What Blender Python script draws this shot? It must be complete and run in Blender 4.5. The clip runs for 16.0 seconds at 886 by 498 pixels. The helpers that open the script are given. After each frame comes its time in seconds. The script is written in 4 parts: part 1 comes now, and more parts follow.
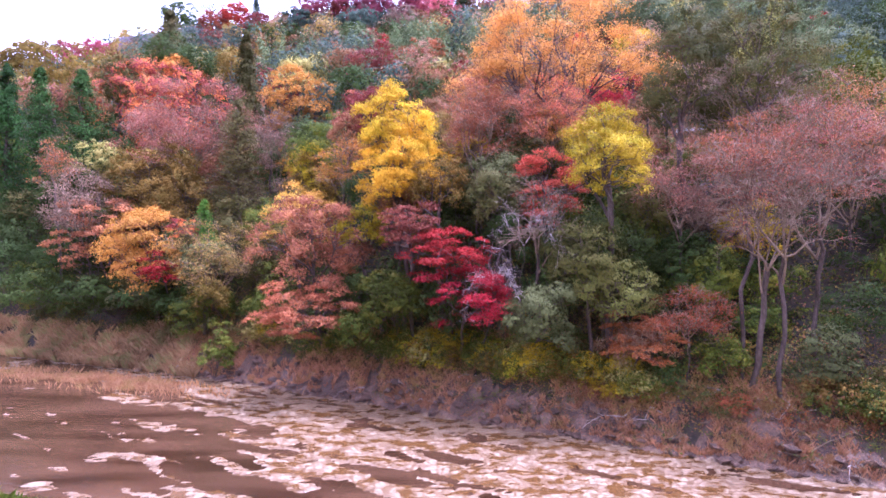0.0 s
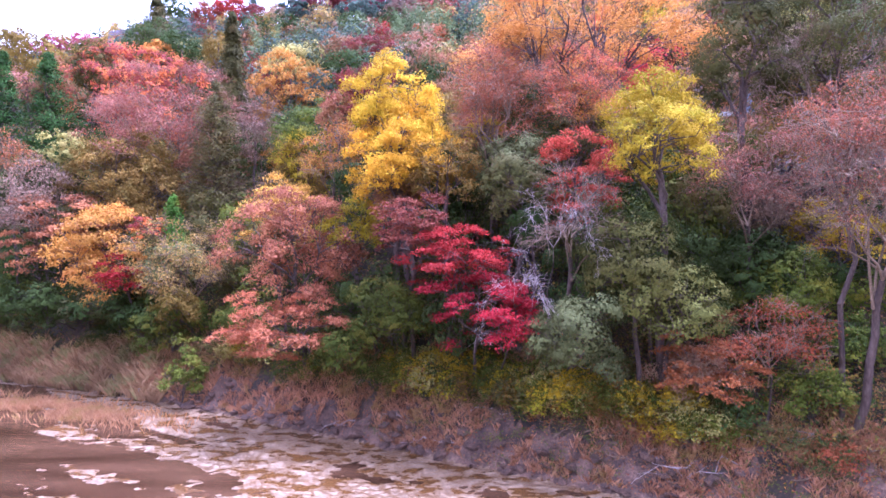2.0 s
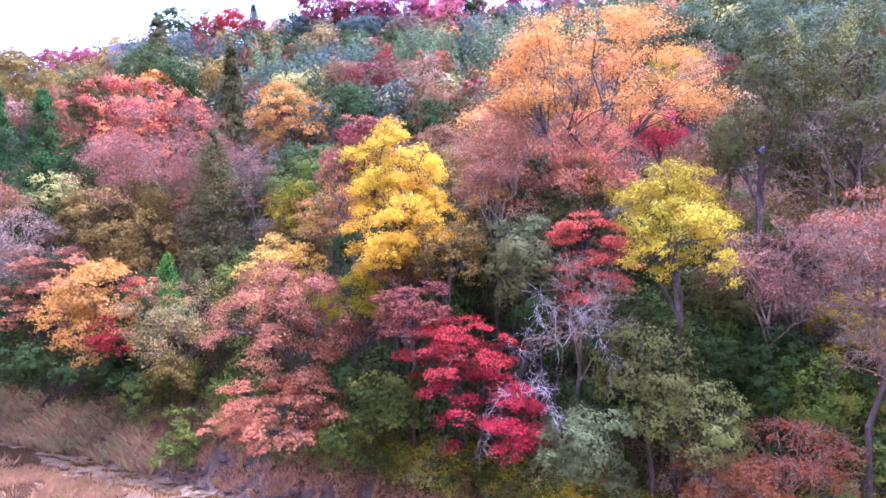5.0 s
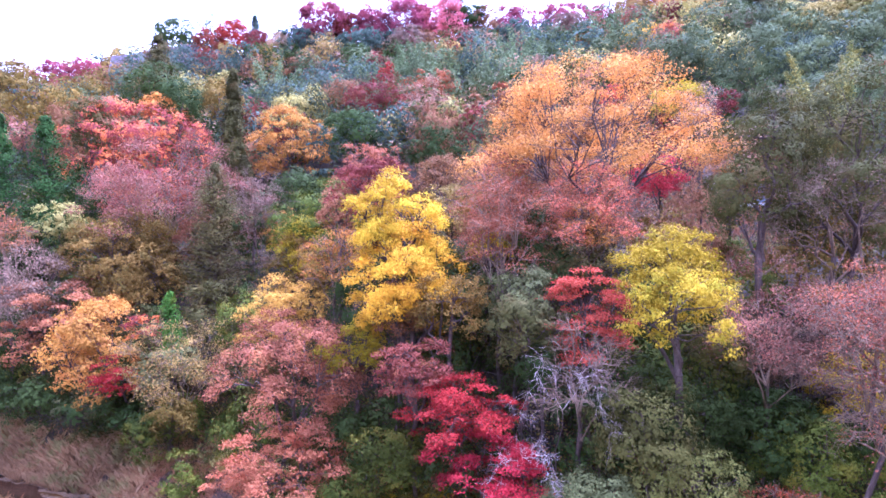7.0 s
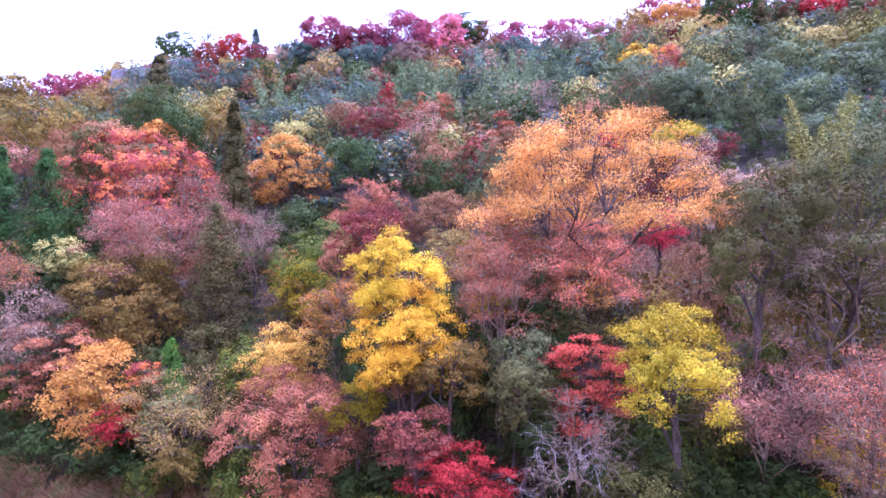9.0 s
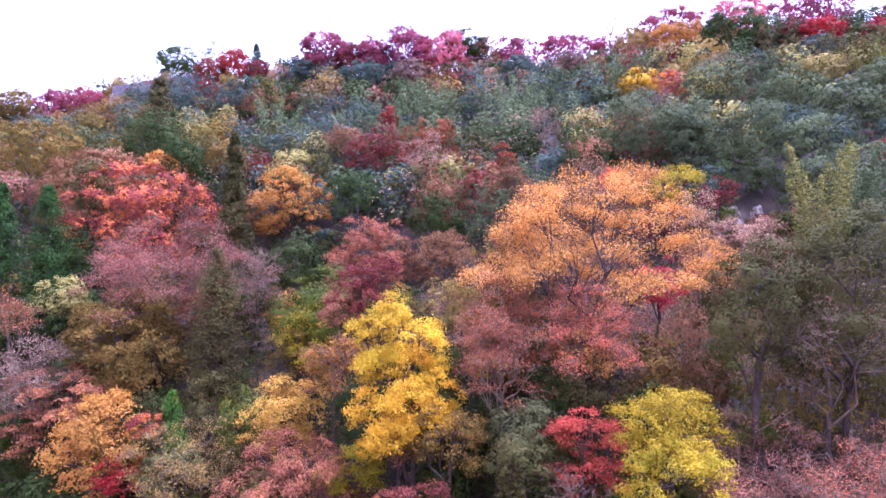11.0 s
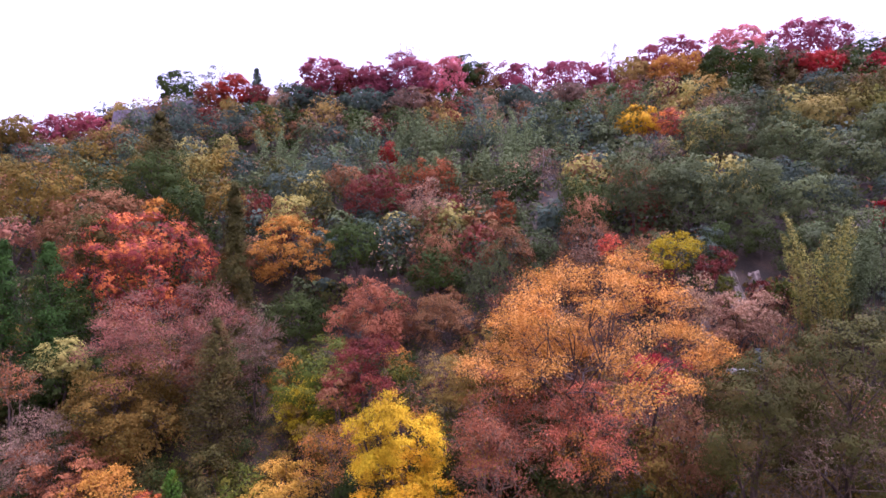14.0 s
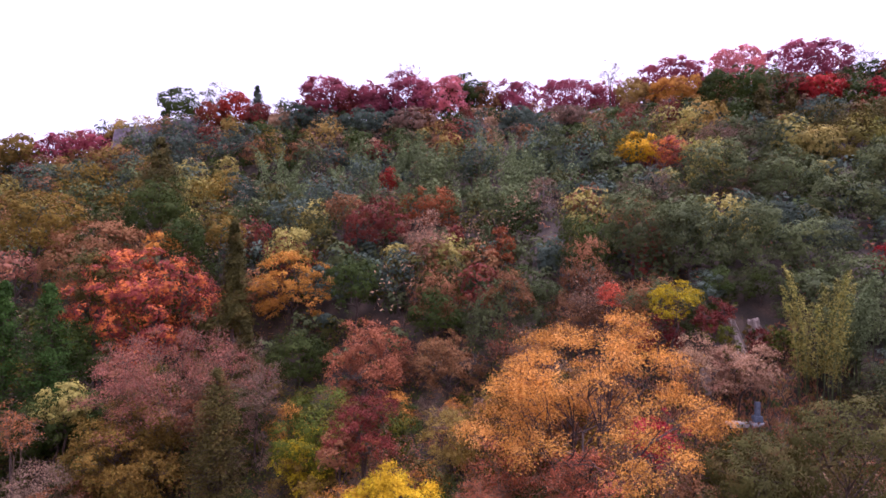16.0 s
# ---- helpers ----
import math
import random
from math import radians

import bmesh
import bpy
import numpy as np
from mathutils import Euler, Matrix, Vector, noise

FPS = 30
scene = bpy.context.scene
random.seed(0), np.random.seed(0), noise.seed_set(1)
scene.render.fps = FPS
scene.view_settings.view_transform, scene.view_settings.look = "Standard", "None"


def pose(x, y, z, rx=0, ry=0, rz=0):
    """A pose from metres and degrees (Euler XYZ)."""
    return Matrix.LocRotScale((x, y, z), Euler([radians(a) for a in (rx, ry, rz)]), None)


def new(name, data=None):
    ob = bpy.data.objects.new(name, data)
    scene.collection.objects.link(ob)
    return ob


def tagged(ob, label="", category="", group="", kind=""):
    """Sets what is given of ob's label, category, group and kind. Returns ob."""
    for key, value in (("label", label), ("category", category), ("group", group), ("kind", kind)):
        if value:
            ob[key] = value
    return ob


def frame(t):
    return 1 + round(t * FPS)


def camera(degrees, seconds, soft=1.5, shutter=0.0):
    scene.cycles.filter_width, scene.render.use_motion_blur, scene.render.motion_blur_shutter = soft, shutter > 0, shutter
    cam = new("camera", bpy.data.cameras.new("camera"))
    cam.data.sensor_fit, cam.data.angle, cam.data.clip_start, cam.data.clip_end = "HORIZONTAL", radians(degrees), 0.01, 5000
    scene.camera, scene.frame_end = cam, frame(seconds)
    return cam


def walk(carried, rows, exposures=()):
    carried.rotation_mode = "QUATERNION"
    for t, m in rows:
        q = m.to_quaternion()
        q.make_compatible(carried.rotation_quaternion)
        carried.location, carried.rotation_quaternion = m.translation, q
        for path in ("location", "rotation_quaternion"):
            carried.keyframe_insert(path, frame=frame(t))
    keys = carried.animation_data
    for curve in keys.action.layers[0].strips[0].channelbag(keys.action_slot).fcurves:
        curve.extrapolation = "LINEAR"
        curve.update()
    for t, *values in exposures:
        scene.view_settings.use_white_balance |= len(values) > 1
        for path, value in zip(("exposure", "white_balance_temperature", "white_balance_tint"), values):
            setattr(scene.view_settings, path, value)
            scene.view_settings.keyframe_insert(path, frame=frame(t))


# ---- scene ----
cam = camera(75.0, 16.0, soft=1.7)
METRES, EYE, TILT, LEAN, TURN = 42.0, 14.0, 0.0, 0.0, 0.0
DEEP = 1.297
ROWS = [
    (0.0, 0.0, 0.0, 0.0, 0.0, -0.0, 0.0),
    (0.5, -0.0028, 0.0427, -0.0023, 0.14, 0.02, 0.0),
    (1.0, -0.0046, 0.0871, -0.0036, 0.27, 0.04, 0.02),
    (1.5, -0.0062, 0.1326, -0.0039, 0.37, 0.08, 0.08),
    (2.0, -0.0075, 0.175, -0.0, 0.48, 0.34, 0.08),
    (2.5, -0.0072, 0.1915, 0.0133, 0.54, 0.24, 0.03),
    (3.0, -0.0069, 0.2009, 0.0381, 0.58, 0.23, -0.02),
    (3.5, -0.0072, 0.2065, 0.0664, 0.6, 0.23, -0.1),
    (4.0, -0.0087, 0.2094, 0.0952, 0.61, 0.23, -0.16),
    (6.5, -0.0127, 0.2056, 0.2179, 0.69, 0.15, -0.34),
    (7.0, -0.0128, 0.2041, 0.2414, 0.72, 0.14, -0.36),
    (7.5, -0.0133, 0.2026, 0.2664, 0.72, 0.14, -0.4),
    (8.0, -0.0138, 0.2014, 0.2938, 0.71, 0.11, -0.43),
    (8.5, -0.0139, 0.2004, 0.3236, 0.74, 0.08, -0.45),
    (9.0, -0.0144, 0.1993, 0.3547, 0.73, 0.07, -0.47),
    (11.5, -0.0124, 0.196, 0.5108, 0.86, 0.0, -0.51),
    (12.0, -0.0111, 0.1956, 0.5413, 0.88, -0.01, -0.5),
    (12.5, -0.01, 0.1949, 0.5728, 0.9, 0.0, -0.48),
    (13.0, -0.009, 0.1941, 0.6055, 0.92, 0.01, -0.46),
    (13.5, -0.0085, 0.1931, 0.6391, 0.93, -0.02, -0.45),
    (14.0, -0.0078, 0.193, 0.6732, 0.96, -0.0, -0.44),
    (14.5, -0.0071, 0.1926, 0.7065, 0.98, -0.0, -0.45),
    (15.0, -0.0077, 0.192, 0.7423, 0.99, -0.01, -0.44),
    (15.5, -0.0069, 0.1917, 0.7776, 1.03, 0.0, -0.41),
    (16.0, -0.006, 0.1907, 0.8136, 1.06, -0.02, -0.41),
]
SKY, CLOUD, SUN, SUN_TURN, SUN_UP = 0.165, (9.3, 9.1, 9.6, 1), 4.4, 55, 75
EXPOSURES = [(0, 1.7, 4740, 42), (3.5, 2.0, 4360, 39), (7, 1.86, 4320, 42), (9, 1.6, 4440, 46), (12.5, 0.98, 4880, 48), (16, 0.24, 5500, 46)]
walk(cam, [(t, pose(0, 0, EYE, TILT, LEAN, TURN) @ pose(METRES * x, METRES * DEEP * y, METRES * z, 90 + pitch / DEEP, roll, yaw / DEEP)) for t, x, y, z, yaw, pitch, roll in ROWS],
     exposures=EXPOSURES)

# ---- light: bright overcast sky, a weak wide sun ----
world = bpy.data.worlds.new("overcast_sky")
scene.world = world
world.use_nodes = True
wn, wl = world.node_tree.nodes, world.node_tree.links
wn.clear()
sky = wn.new("ShaderNodeTexSky")
sky.sky_type, sky.sun_disc = "NISHITA", False
sky.sun_elevation, sky.sun_rotation = radians(SUN_UP), radians(SUN_TURN)
sky.air_density, sky.dust_density, sky.ozone_density = 1.0, 6.0, 1.0
grey = wn.new("ShaderNodeHueSaturation")
grey.inputs["Saturation"].default_value = 0.12
cloud = wn.new("ShaderNodeMix")
cloud.data_type, cloud.blend_type = "RGBA", "MIX"
cloud.inputs[0].default_value = 0.65
cloud.inputs[7].default_value = CLOUD
back = wn.new("ShaderNodeBackground")
back.inputs["Strength"].default_value = SKY
wout = wn.new("ShaderNodeOutputWorld")
wl.new(sky.outputs[0], grey.inputs["Color"])
wl.new(grey.outputs[0], cloud.inputs[6])
wl.new(cloud.outputs[2], back.inputs["Color"])
wl.new(back.outputs[0], wout.inputs[0])

lamp = bpy.data.lights.new("sun", "SUN")
lamp.energy, lamp.angle, lamp.color = SUN, radians(22), (1.0, 0.95, 0.9)
sun = new("sun", lamp)
sun.rotation_euler = (radians(90 - SUN_UP), 0, radians(180 - SUN_TURN))


# ---- small numeric tools ----
def lattice(ix, iy, seed):
    h = (ix.astype(np.int64) * 374761393 + iy.astype(np.int64) * 668265263 + seed * 974634777) & 0x7FFFFFFF
    h = ((h ^ (h >> 13)) * 1274126177) & 0x7FFFFFFF
    return ((h ^ (h >> 16)) & 0xFFFF) / 65535.0


def waves(x, y, seed=0, octaves=3):
    """Value noise, 0 to 1, on arrays."""
    x, y = np.asarray(x, float), np.asarray(y, float)
    total, size, amp = 0.0, 0.0, 1.0
    for o in range(octaves):
        ix, iy = np.floor(x), np.floor(y)
        fx, fy = x - ix, y - iy
        fx, fy = fx * fx * (3 - 2 * fx), fy * fy * (3 - 2 * fy)
        a, b = lattice(ix, iy, seed + o), lattice(ix + 1, iy, seed + o)
        c, d = lattice(ix, iy + 1, seed + o), lattice(ix + 1, iy + 1, seed + o)
        total = total + amp * ((a * (1 - fx) + b * fx) * (1 - fy) + (c * (1 - fx) + d * fx) * fy)
        size += amp
        amp *= 0.5
        x, y = x * 2.03 + 17.1, y * 2.03 + 5.7
    return total / size


def shore(x):
    return np.interp(x, (-900, -400, -120, -60, -30, 25, 60, 120, 900), (160, 130, 92, 78, 65, 33.8, 14, -20, -300))


def crest(x):
    return np.interp(x, (-900, -200, -96, 0, 60, 100, 200, 900), (230, 205, 210, 193, 174, 174, 168, 160))


def crest_height(x):
    return np.interp(x, (-900, -400, -150, -120, -96, -50, 0, 60, 97, 150, 300, 900), (30, 45, 75, 83, 90, 90, 89, 90, 95, 99, 94, 40))


def along(x, y):
    """Share of the way from the far shore (0) to the hill's crest (1)."""
    return (y - shore(x)) / (crest(x) - shore(x))


def bed_height(x, y):
    s = y - shore(x)
    a, b = -0.872 * x + 0.489 * y, 0.489 * x + 0.872 * y
    n = 0.58 * waves(a / 9.0, b / 2.0, 31, 3) + 0.42 * waves(a / 1.7, b / 0.6, 57, 3)
    q = (x + y - 29 + 5 * (waves(a / 9.0, b / 5.0, 23, 2) - 0.5)) * 0.707
    # dry lifts low shelves over the water to carry painted sky reflections
    dry = np.interp(q, (-14, -5, -1.5, 1.5, 6, 16), (-0.12, -0.085, -0.05, 0.05, 0.11, 0.13))
    dry = np.maximum(dry, np.interp(s, (-5, -1.5, 0), (-0.2, 0.05, 0.2)) - np.interp(x, (-34, -28), (0.12, 0.0)))
    return np.clip((n - 0.5 + dry) * 2.0, -0.35, 0.045)


def ground_height(x, y):
    x, y = np.asarray(x, float), np.asarray(y, float)
    u = along(x, y)
    stops = (0, 0.006, 0.02, 0.035, 0.055, 0.08, 0.11, 0.16, 0.25, 0.30, 0.36, 0.42, 0.50, 0.63, 0.75, 0.9, 1.0, 1.25, 2.2, 6)
    left = np.interp(u, stops, (0.05, 0.5, 2.4, 4.4, 8.5, 13.5, 18, 22, 26.5, 31, 37.5, 42.5, 48, 57, 67, 82, 90, 82, 35, 20))
    right = np.interp(u, stops, (0.05, 0.5, 2.0, 3.4, 5.6, 8.0, 12, 19.5, 26, 30, 37, 43, 49, 58, 68, 83, 90, 82, 35, 20))
    k = np.clip((x - 6) / 12, 0, 1)
    hill = (left + (right - left) * k * k * (3 - 2 * k)) * crest_height(x) / 90
    rough = np.interp(u, (0, 0.01, 0.1, 1, 2), (0.1, 0.5, 1.2, 3.0, 0.5))
    hill = hill + rough * (waves(x / 9, y / 9, 3, 3) - 0.5) + np.interp(u, (0, 0.008, 0.03, 0.06), (0.25, 1.5, 1.3, 0.0)) * (np.abs(waves(x / 1.7, y / 1.7, 8, 3) - 0.5) * -2.2 + 0.35)
    width = np.interp(x, (-200, -60, -24, 25, 200), (46, 37, 30, 18, 18))
    s = y - shore(x)
    # past the near bank, an unseen rise added to block low sky light
    near = np.interp(-s - width, (0, 1.5, 5, 36, 75, 140, 260, 700), (0.0, 1.2, 2.6, 4.0, 20, 54, 75, 45)) + 0.35 * (waves(x / 3, y / 3, 12, 2) - 0.5)
    return np.where(s > 0, hill, np.where(-s < width, bed_height(x, y), near))


def gz(x, y):
    return float(ground_height(x, y))


# ---- materials ----
def nodes_of(name):
    m = bpy.data.materials.new(name)
    m.use_nodes = True
    m.node_tree.nodes.clear()
    return m, m.node_tree.nodes, m.node_tree.links


def ramp_node(n, stops):
    r = n.new("ShaderNodeValToRGB")
    while len(r.color_ramp.elements) < len(stops):
        r.color_ramp.elements.new(0.5)
    for e, (p, c) in zip(r.color_ramp.elements, stops):
        e.position, e.color = p, (*c, 1)
    return r


def leaf_material(name, dark, mid, light, other=None, share=0.0, thin=0.24):
    """Leaves: each its own tone, in drifts of a second hue, thin enough to let some light through."""
    m, n, l = nodes_of(name)
    geo, info, tex = n.new("ShaderNodeNewGeometry"), n.new("ShaderNodeObjectInfo"), n.new("ShaderNodeTexCoord")
    near_mid = [tuple(0.7 * m_ + 0.3 * c_ for m_, c_ in zip(mid, c)) for c in (dark, light)]
    tone = ramp_node(n, ((0.0, near_mid[0]), (0.5, mid), (1.0, near_mid[1])))
    l.new(geo.outputs["Random Per Island"], tone.inputs[0])
    drift = n.new("ShaderNodeTexNoise")
    drift.inputs["Scale"].default_value, drift.inputs["Detail"].default_value = 0.55, 3.0
    l.new(tex.outputs["Object"], drift.inputs["Vector"])
    edge = n.new("ShaderNodeMapRange")
    edge.inputs["From Min"].default_value, edge.inputs["From Max"].default_value = 0.62 - 0.3 * share, 0.72 - 0.3 * share
    edge.inputs["To Max"].default_value = 0.85 if share else 0.0
    l.new(drift.outputs[0], edge.inputs["Value"])
    mix = n.new("ShaderNodeMix")
    mix.data_type = "RGBA"
    mix.inputs[7].default_value = (*(other or mid), 1)
    l.new(edge.outputs[0], mix.inputs[0])
    l.new(tone.outputs[0], mix.inputs[6])
    vary = n.new("ShaderNodeHueSaturation")
    hue = n.new("ShaderNodeMapRange")
    hue.inputs["To Min"].default_value, hue.inputs["To Max"].default_value = 0.49, 0.51
    l.new(info.outputs["Random"], hue.inputs["Value"])
    l.new(hue.outputs[0], vary.inputs["Hue"])
    val = n.new("ShaderNodeMapRange")
    val.inputs["From Min"].default_value, val.inputs["From Max"].default_value = 0.3, 0.7
    val.inputs["To Min"].default_value, val.inputs["To Max"].default_value = 0.72, 1.28
    l.new(drift.outputs[0], val.inputs["Value"])
    # leaf colour varies darker and paler at random, over several metres
    stand = n.new("ShaderNodeTexNoise")
    stand.inputs["Scale"].default_value, stand.inputs["Detail"].default_value = 0.11, 1.0
    l.new(geo.outputs["Position"], stand.inputs["Vector"])
    stand_tone = n.new("ShaderNodeMapRange")
    stand_tone.inputs["From Min"].default_value, stand_tone.inputs["From Max"].default_value = 0.3, 0.7
    stand_tone.inputs["To Min"].default_value, stand_tone.inputs["To Max"].default_value = 0.7, 1.3
    l.new(stand.outputs[0], stand_tone.inputs["Value"])
    both_tones = n.new("ShaderNodeMath")
    both_tones.operation = "MULTIPLY"
    l.new(val.outputs[0], both_tones.inputs[0])
    l.new(stand_tone.outputs[0], both_tones.inputs[1])
    l.new(both_tones.outputs[0], vary.inputs["Value"])
    l.new(mix.outputs[2], vary.inputs["Color"])
    body = n.new("ShaderNodeBsdfPrincipled")
    body.inputs["Roughness"].default_value = 0.8
    body.inputs["Specular IOR Level"].default_value = 0.12
    l.new(vary.outputs[0], body.inputs["Base Color"])
    glow = n.new("ShaderNodeBsdfTranslucent")
    l.new(vary.outputs[0], glow.inputs["Color"])
    both = n.new("ShaderNodeMixShader")
    both.inputs[0].default_value = thin
    l.new(body.outputs[0], both.inputs[1])
    l.new(glow.outputs[0], both.inputs[2])
    out = n.new("ShaderNodeOutputMaterial")
    l.new(both.outputs[0], out.inputs[0])
    return m


def rough_material(name, stops, scale, rough=0.85, bump=0.4, fine=8.0, spec=0.3, stretch=(1, 1, 1)):
    """Soil, rock, bark, plaster: two scales of tone and relief."""
    m, n, l = nodes_of(name)
    tex = n.new("ShaderNodeTexCoord")
    squeeze = n.new("ShaderNodeMapping")
    squeeze.inputs["Scale"].default_value = stretch
    l.new(tex.outputs["Object"], squeeze.inputs["Vector"])
    a, b = n.new("ShaderNodeTexNoise"), n.new("ShaderNodeTexNoise")
    a.inputs["Scale"].default_value, a.inputs["Detail"].default_value = scale, 5.0
    b.inputs["Scale"].default_value, b.inputs["Detail"].default_value = scale * fine, 4.0
    for k in (a, b):
        l.new(squeeze.outputs[0], k.inputs["Vector"])
    add = n.new("ShaderNodeMix")
    add.inputs[0].default_value = 0.45
    l.new(a.outputs[0], add.inputs[2])
    l.new(b.outputs[0], add.inputs[3])
    r = ramp_node(n, stops)
    l.new(add.outputs[0], r.inputs[0])
    body = n.new("ShaderNodeBsdfPrincipled")
    body.inputs["Roughness"].default_value, body.inputs["Specular IOR Level"].default_value = rough, spec
    l.new(r.outputs[0], body.inputs["Base Color"])
    bp = n.new("ShaderNodeBump")
    bp.inputs["Strength"].default_value, bp.inputs["Distance"].default_value = bump, 0.15
    l.new(b.outputs[0], bp.inputs["Height"])
    l.new(bp.outputs[0], body.inputs["Normal"])
    out = n.new("ShaderNodeOutputMaterial")
    l.new(body.outputs[0], out.inputs[0])
    return m


def rgb(hexcode):
    """Linear colour from a paint-chart code."""
    v = [int(hexcode[i:i + 2], 16) / 255 for i in (0, 2, 4)]
    return tuple(c / 12.92 if c < 0.04045 else ((c + 0.055) / 1.055) ** 2.4 for c in v)


LEAF = {}
for key, dark, mid, light, other, share in (
    ("yellow", "907406", "c89c08", "e8c014", "a88e0e", 0.25),
    ("lemon", "6a600a", "a88c0a", "c8a80e", "7c720e", 0.3),
    ("orange", "94602a", "c68c36", "e6b24c", "b88844", 0.3),
    ("crimson", "5f1413", "952721", "b84336", "751b1a", 0.3),
    ("maroon", "491f1c", "6f332a", "954f3d", "6b3921", 0.3),
    ("red", "852f21", "b24933", "ce7052", "9d3d2f", 0.3),
    ("pink", "653a26", "8e5638", "ac7450", "945e36", 0.35),
    ("salmon", "744422", "986038", "b67e52", "8a4e2c", 0.3),
    ("olive", "383814", "5c5a24", "7e7837", "524c1f", 0.3),
    ("greygreen", "34371a", "595931", "7c7944", "4c4d2a", 0.3),
    ("rust", "602e18", "864626", "a46036", "6c381e", 0.3),
    ("gold", "855f1c", "b2842c", "d2a647", "a57231", 0.3),
    ("leafgreen", "2a420f", "46661a", "68842b", "545e17", 0.25),
    ("oldgreen", "2f2e13", "4e4820", "6d622e", "55441f", 0.3),
    ("mauvepink", "5f3930", "865242", "a6745e", "8a5c3e", 0.25),
    ("ochre", "4e3f14", "765e22", "9b7b34", "5d511e", 0.3),
    ("cypressgreen", "1a2c08", "324c1a", "4e6828", "283e12", 0.2),
    ("redorange", "5e2c22", "844032", "a45c44", "bc6e2a", 0.45),
    ("amber", "855323", "b4762c", "d49840", "a36531", 0.3),
    ("darkgreen", "1c260a", "384419", "545f28", "343a15", 0.3),
    ("straw", "695524", "97793a", "b89752", "7c6731", 0.3),
    ("hotpink", "8a2129", "bb4047", "d06965", "982e32", 0.2),
    ("oakgreen", "2e2e10", "504e23", "706c35", "544623", 0.3),
    ("mauve", "503e34", "765e4b", "997e67", "82624d", 0.3),
    ("bambooyellow", "606028", "8e883e", "b2a85c", "72742f", 0.3),
    ("bamboogreen", "404a2c", "667048", "929a68", "565e38", 0.3),
    ("evergreen", "2b331b", "545c37", "7e8258", "4b4e2a", 0.3),
    ("ochregreen", "605627", "938643", "beaf63", "806e37", 0.3),
    ("wine", "642a36", "90404a", "ae6268", "7c444a", 0.3),
    ("brick", "9d4e4f", "c96a6a", "e7938d", "b3686e", 0.3),
    ("tan", "77563d", "9e7b5c", "bf9e79", "88614a", 0.3),
    ("brown", "593822", "855938", "a67751", "694b29", 0.3),
    ("bone", "948480", "b4a4a0", "d0c4c0", "a49490", 0.2),
    ("moss", "2e320b", "4e5415", "707224", "605815", 0.3),
    ("coral", "94402e", "c66249", "dc8868", "b06248", 0.3),
    # far evergreens' green, lightened and blued to stand for the haze over them
    ("bluegreen", "28342b", "4a5648", "707c67", "404a37", 0.3),
):
    LEAF[key] = leaf_material("leaves_" + key, rgb(dark), rgb(mid), rgb(light), rgb(other), share)

BARK = rough_material("bark", ((0.25, rgb("261e1a")), (0.5, rgb("4c3c34")), (0.8, rgb("75635a"))), 1.2, bump=0.6, stretch=(1, 1, 0.25))
PALE_BARK = rough_material("pale_bark", ((0.25, rgb("625048")), (0.5, rgb("94827a")), (0.8, rgb("bcaea4"))), 1.5, bump=0.4, stretch=(1, 1, 0.3))
TWIG = rough_material("twigs", ((0.25, rgb("44342a")), (0.5, rgb("6c5642")), (0.8, rgb("907a62"))), 1.5, bump=0.2)
SOIL = rough_material("leaf_litter", ((0.25, rgb("14100b")), (0.45, rgb("2b2218")), (0.6, rgb("403022")), (0.85, rgb("5e4634"))), 0.35, fine=14)
ROCK = rough_material("bank_rock", ((0.25, rgb("120d0b")), (0.42, rgb("3a291f")), (0.56, rgb("5e4535")), (0.8, rgb("8e6e58"))), 0.8, rough=0.7, bump=0.9, fine=9)
# pale tones stand in for sky reflected on the shallow riffles
BED = rough_material("painted_sky_sheen", ((0.30, rgb("463422")), (0.42, rgb("6a543e")), (0.55, rgb("826c54")), (0.85, rgb("a49074"))), 0.9, rough=0.4, bump=0.5, fine=7)
GRASSY = rough_material("near_grass", ((0.3, rgb("3c4420")), (0.55, rgb("6c7434")), (0.8, rgb("93904a"))), 0.6, fine=12)
CLIFF = rough_material("pale_cliff", ((0.3, rgb("5e5048")), (0.5, rgb("948478")), (0.75, rgb("baaca0"))), 0.5, bump=0.8, stretch=(1, 1, 0.4))
MASONRY = rough_material("castle_stone", ((0.3, rgb("3e363c")), (0.5, rgb("66595f")), (0.75, rgb("8a7c82"))), 0.7, bump=0.8)
STONE_WHITE = rough_material("white_stone", ((0.3, rgb("827e7a")), (0.5, rgb("aaa6a2")), (0.8, rgb("c8c4c0"))), 2.0, bump=0.2)
SLATE = rough_material("slate_stone", ((0.3, rgb("3f4650")), (0.5, rgb("68717e")), (0.8, rgb("929aa6"))), 2.0, bump=0.3)
REED = leaf_material("dry_reed", rgb("785a38"), rgb("a68458"), rgb("c8a878"), rgb("7c7644"), 0.4)
STRAW = leaf_material("dead_grass", rgb("7a5038"), rgb("a87652"), rgb("c89e7a"), rgb("86683c"), 0.3)


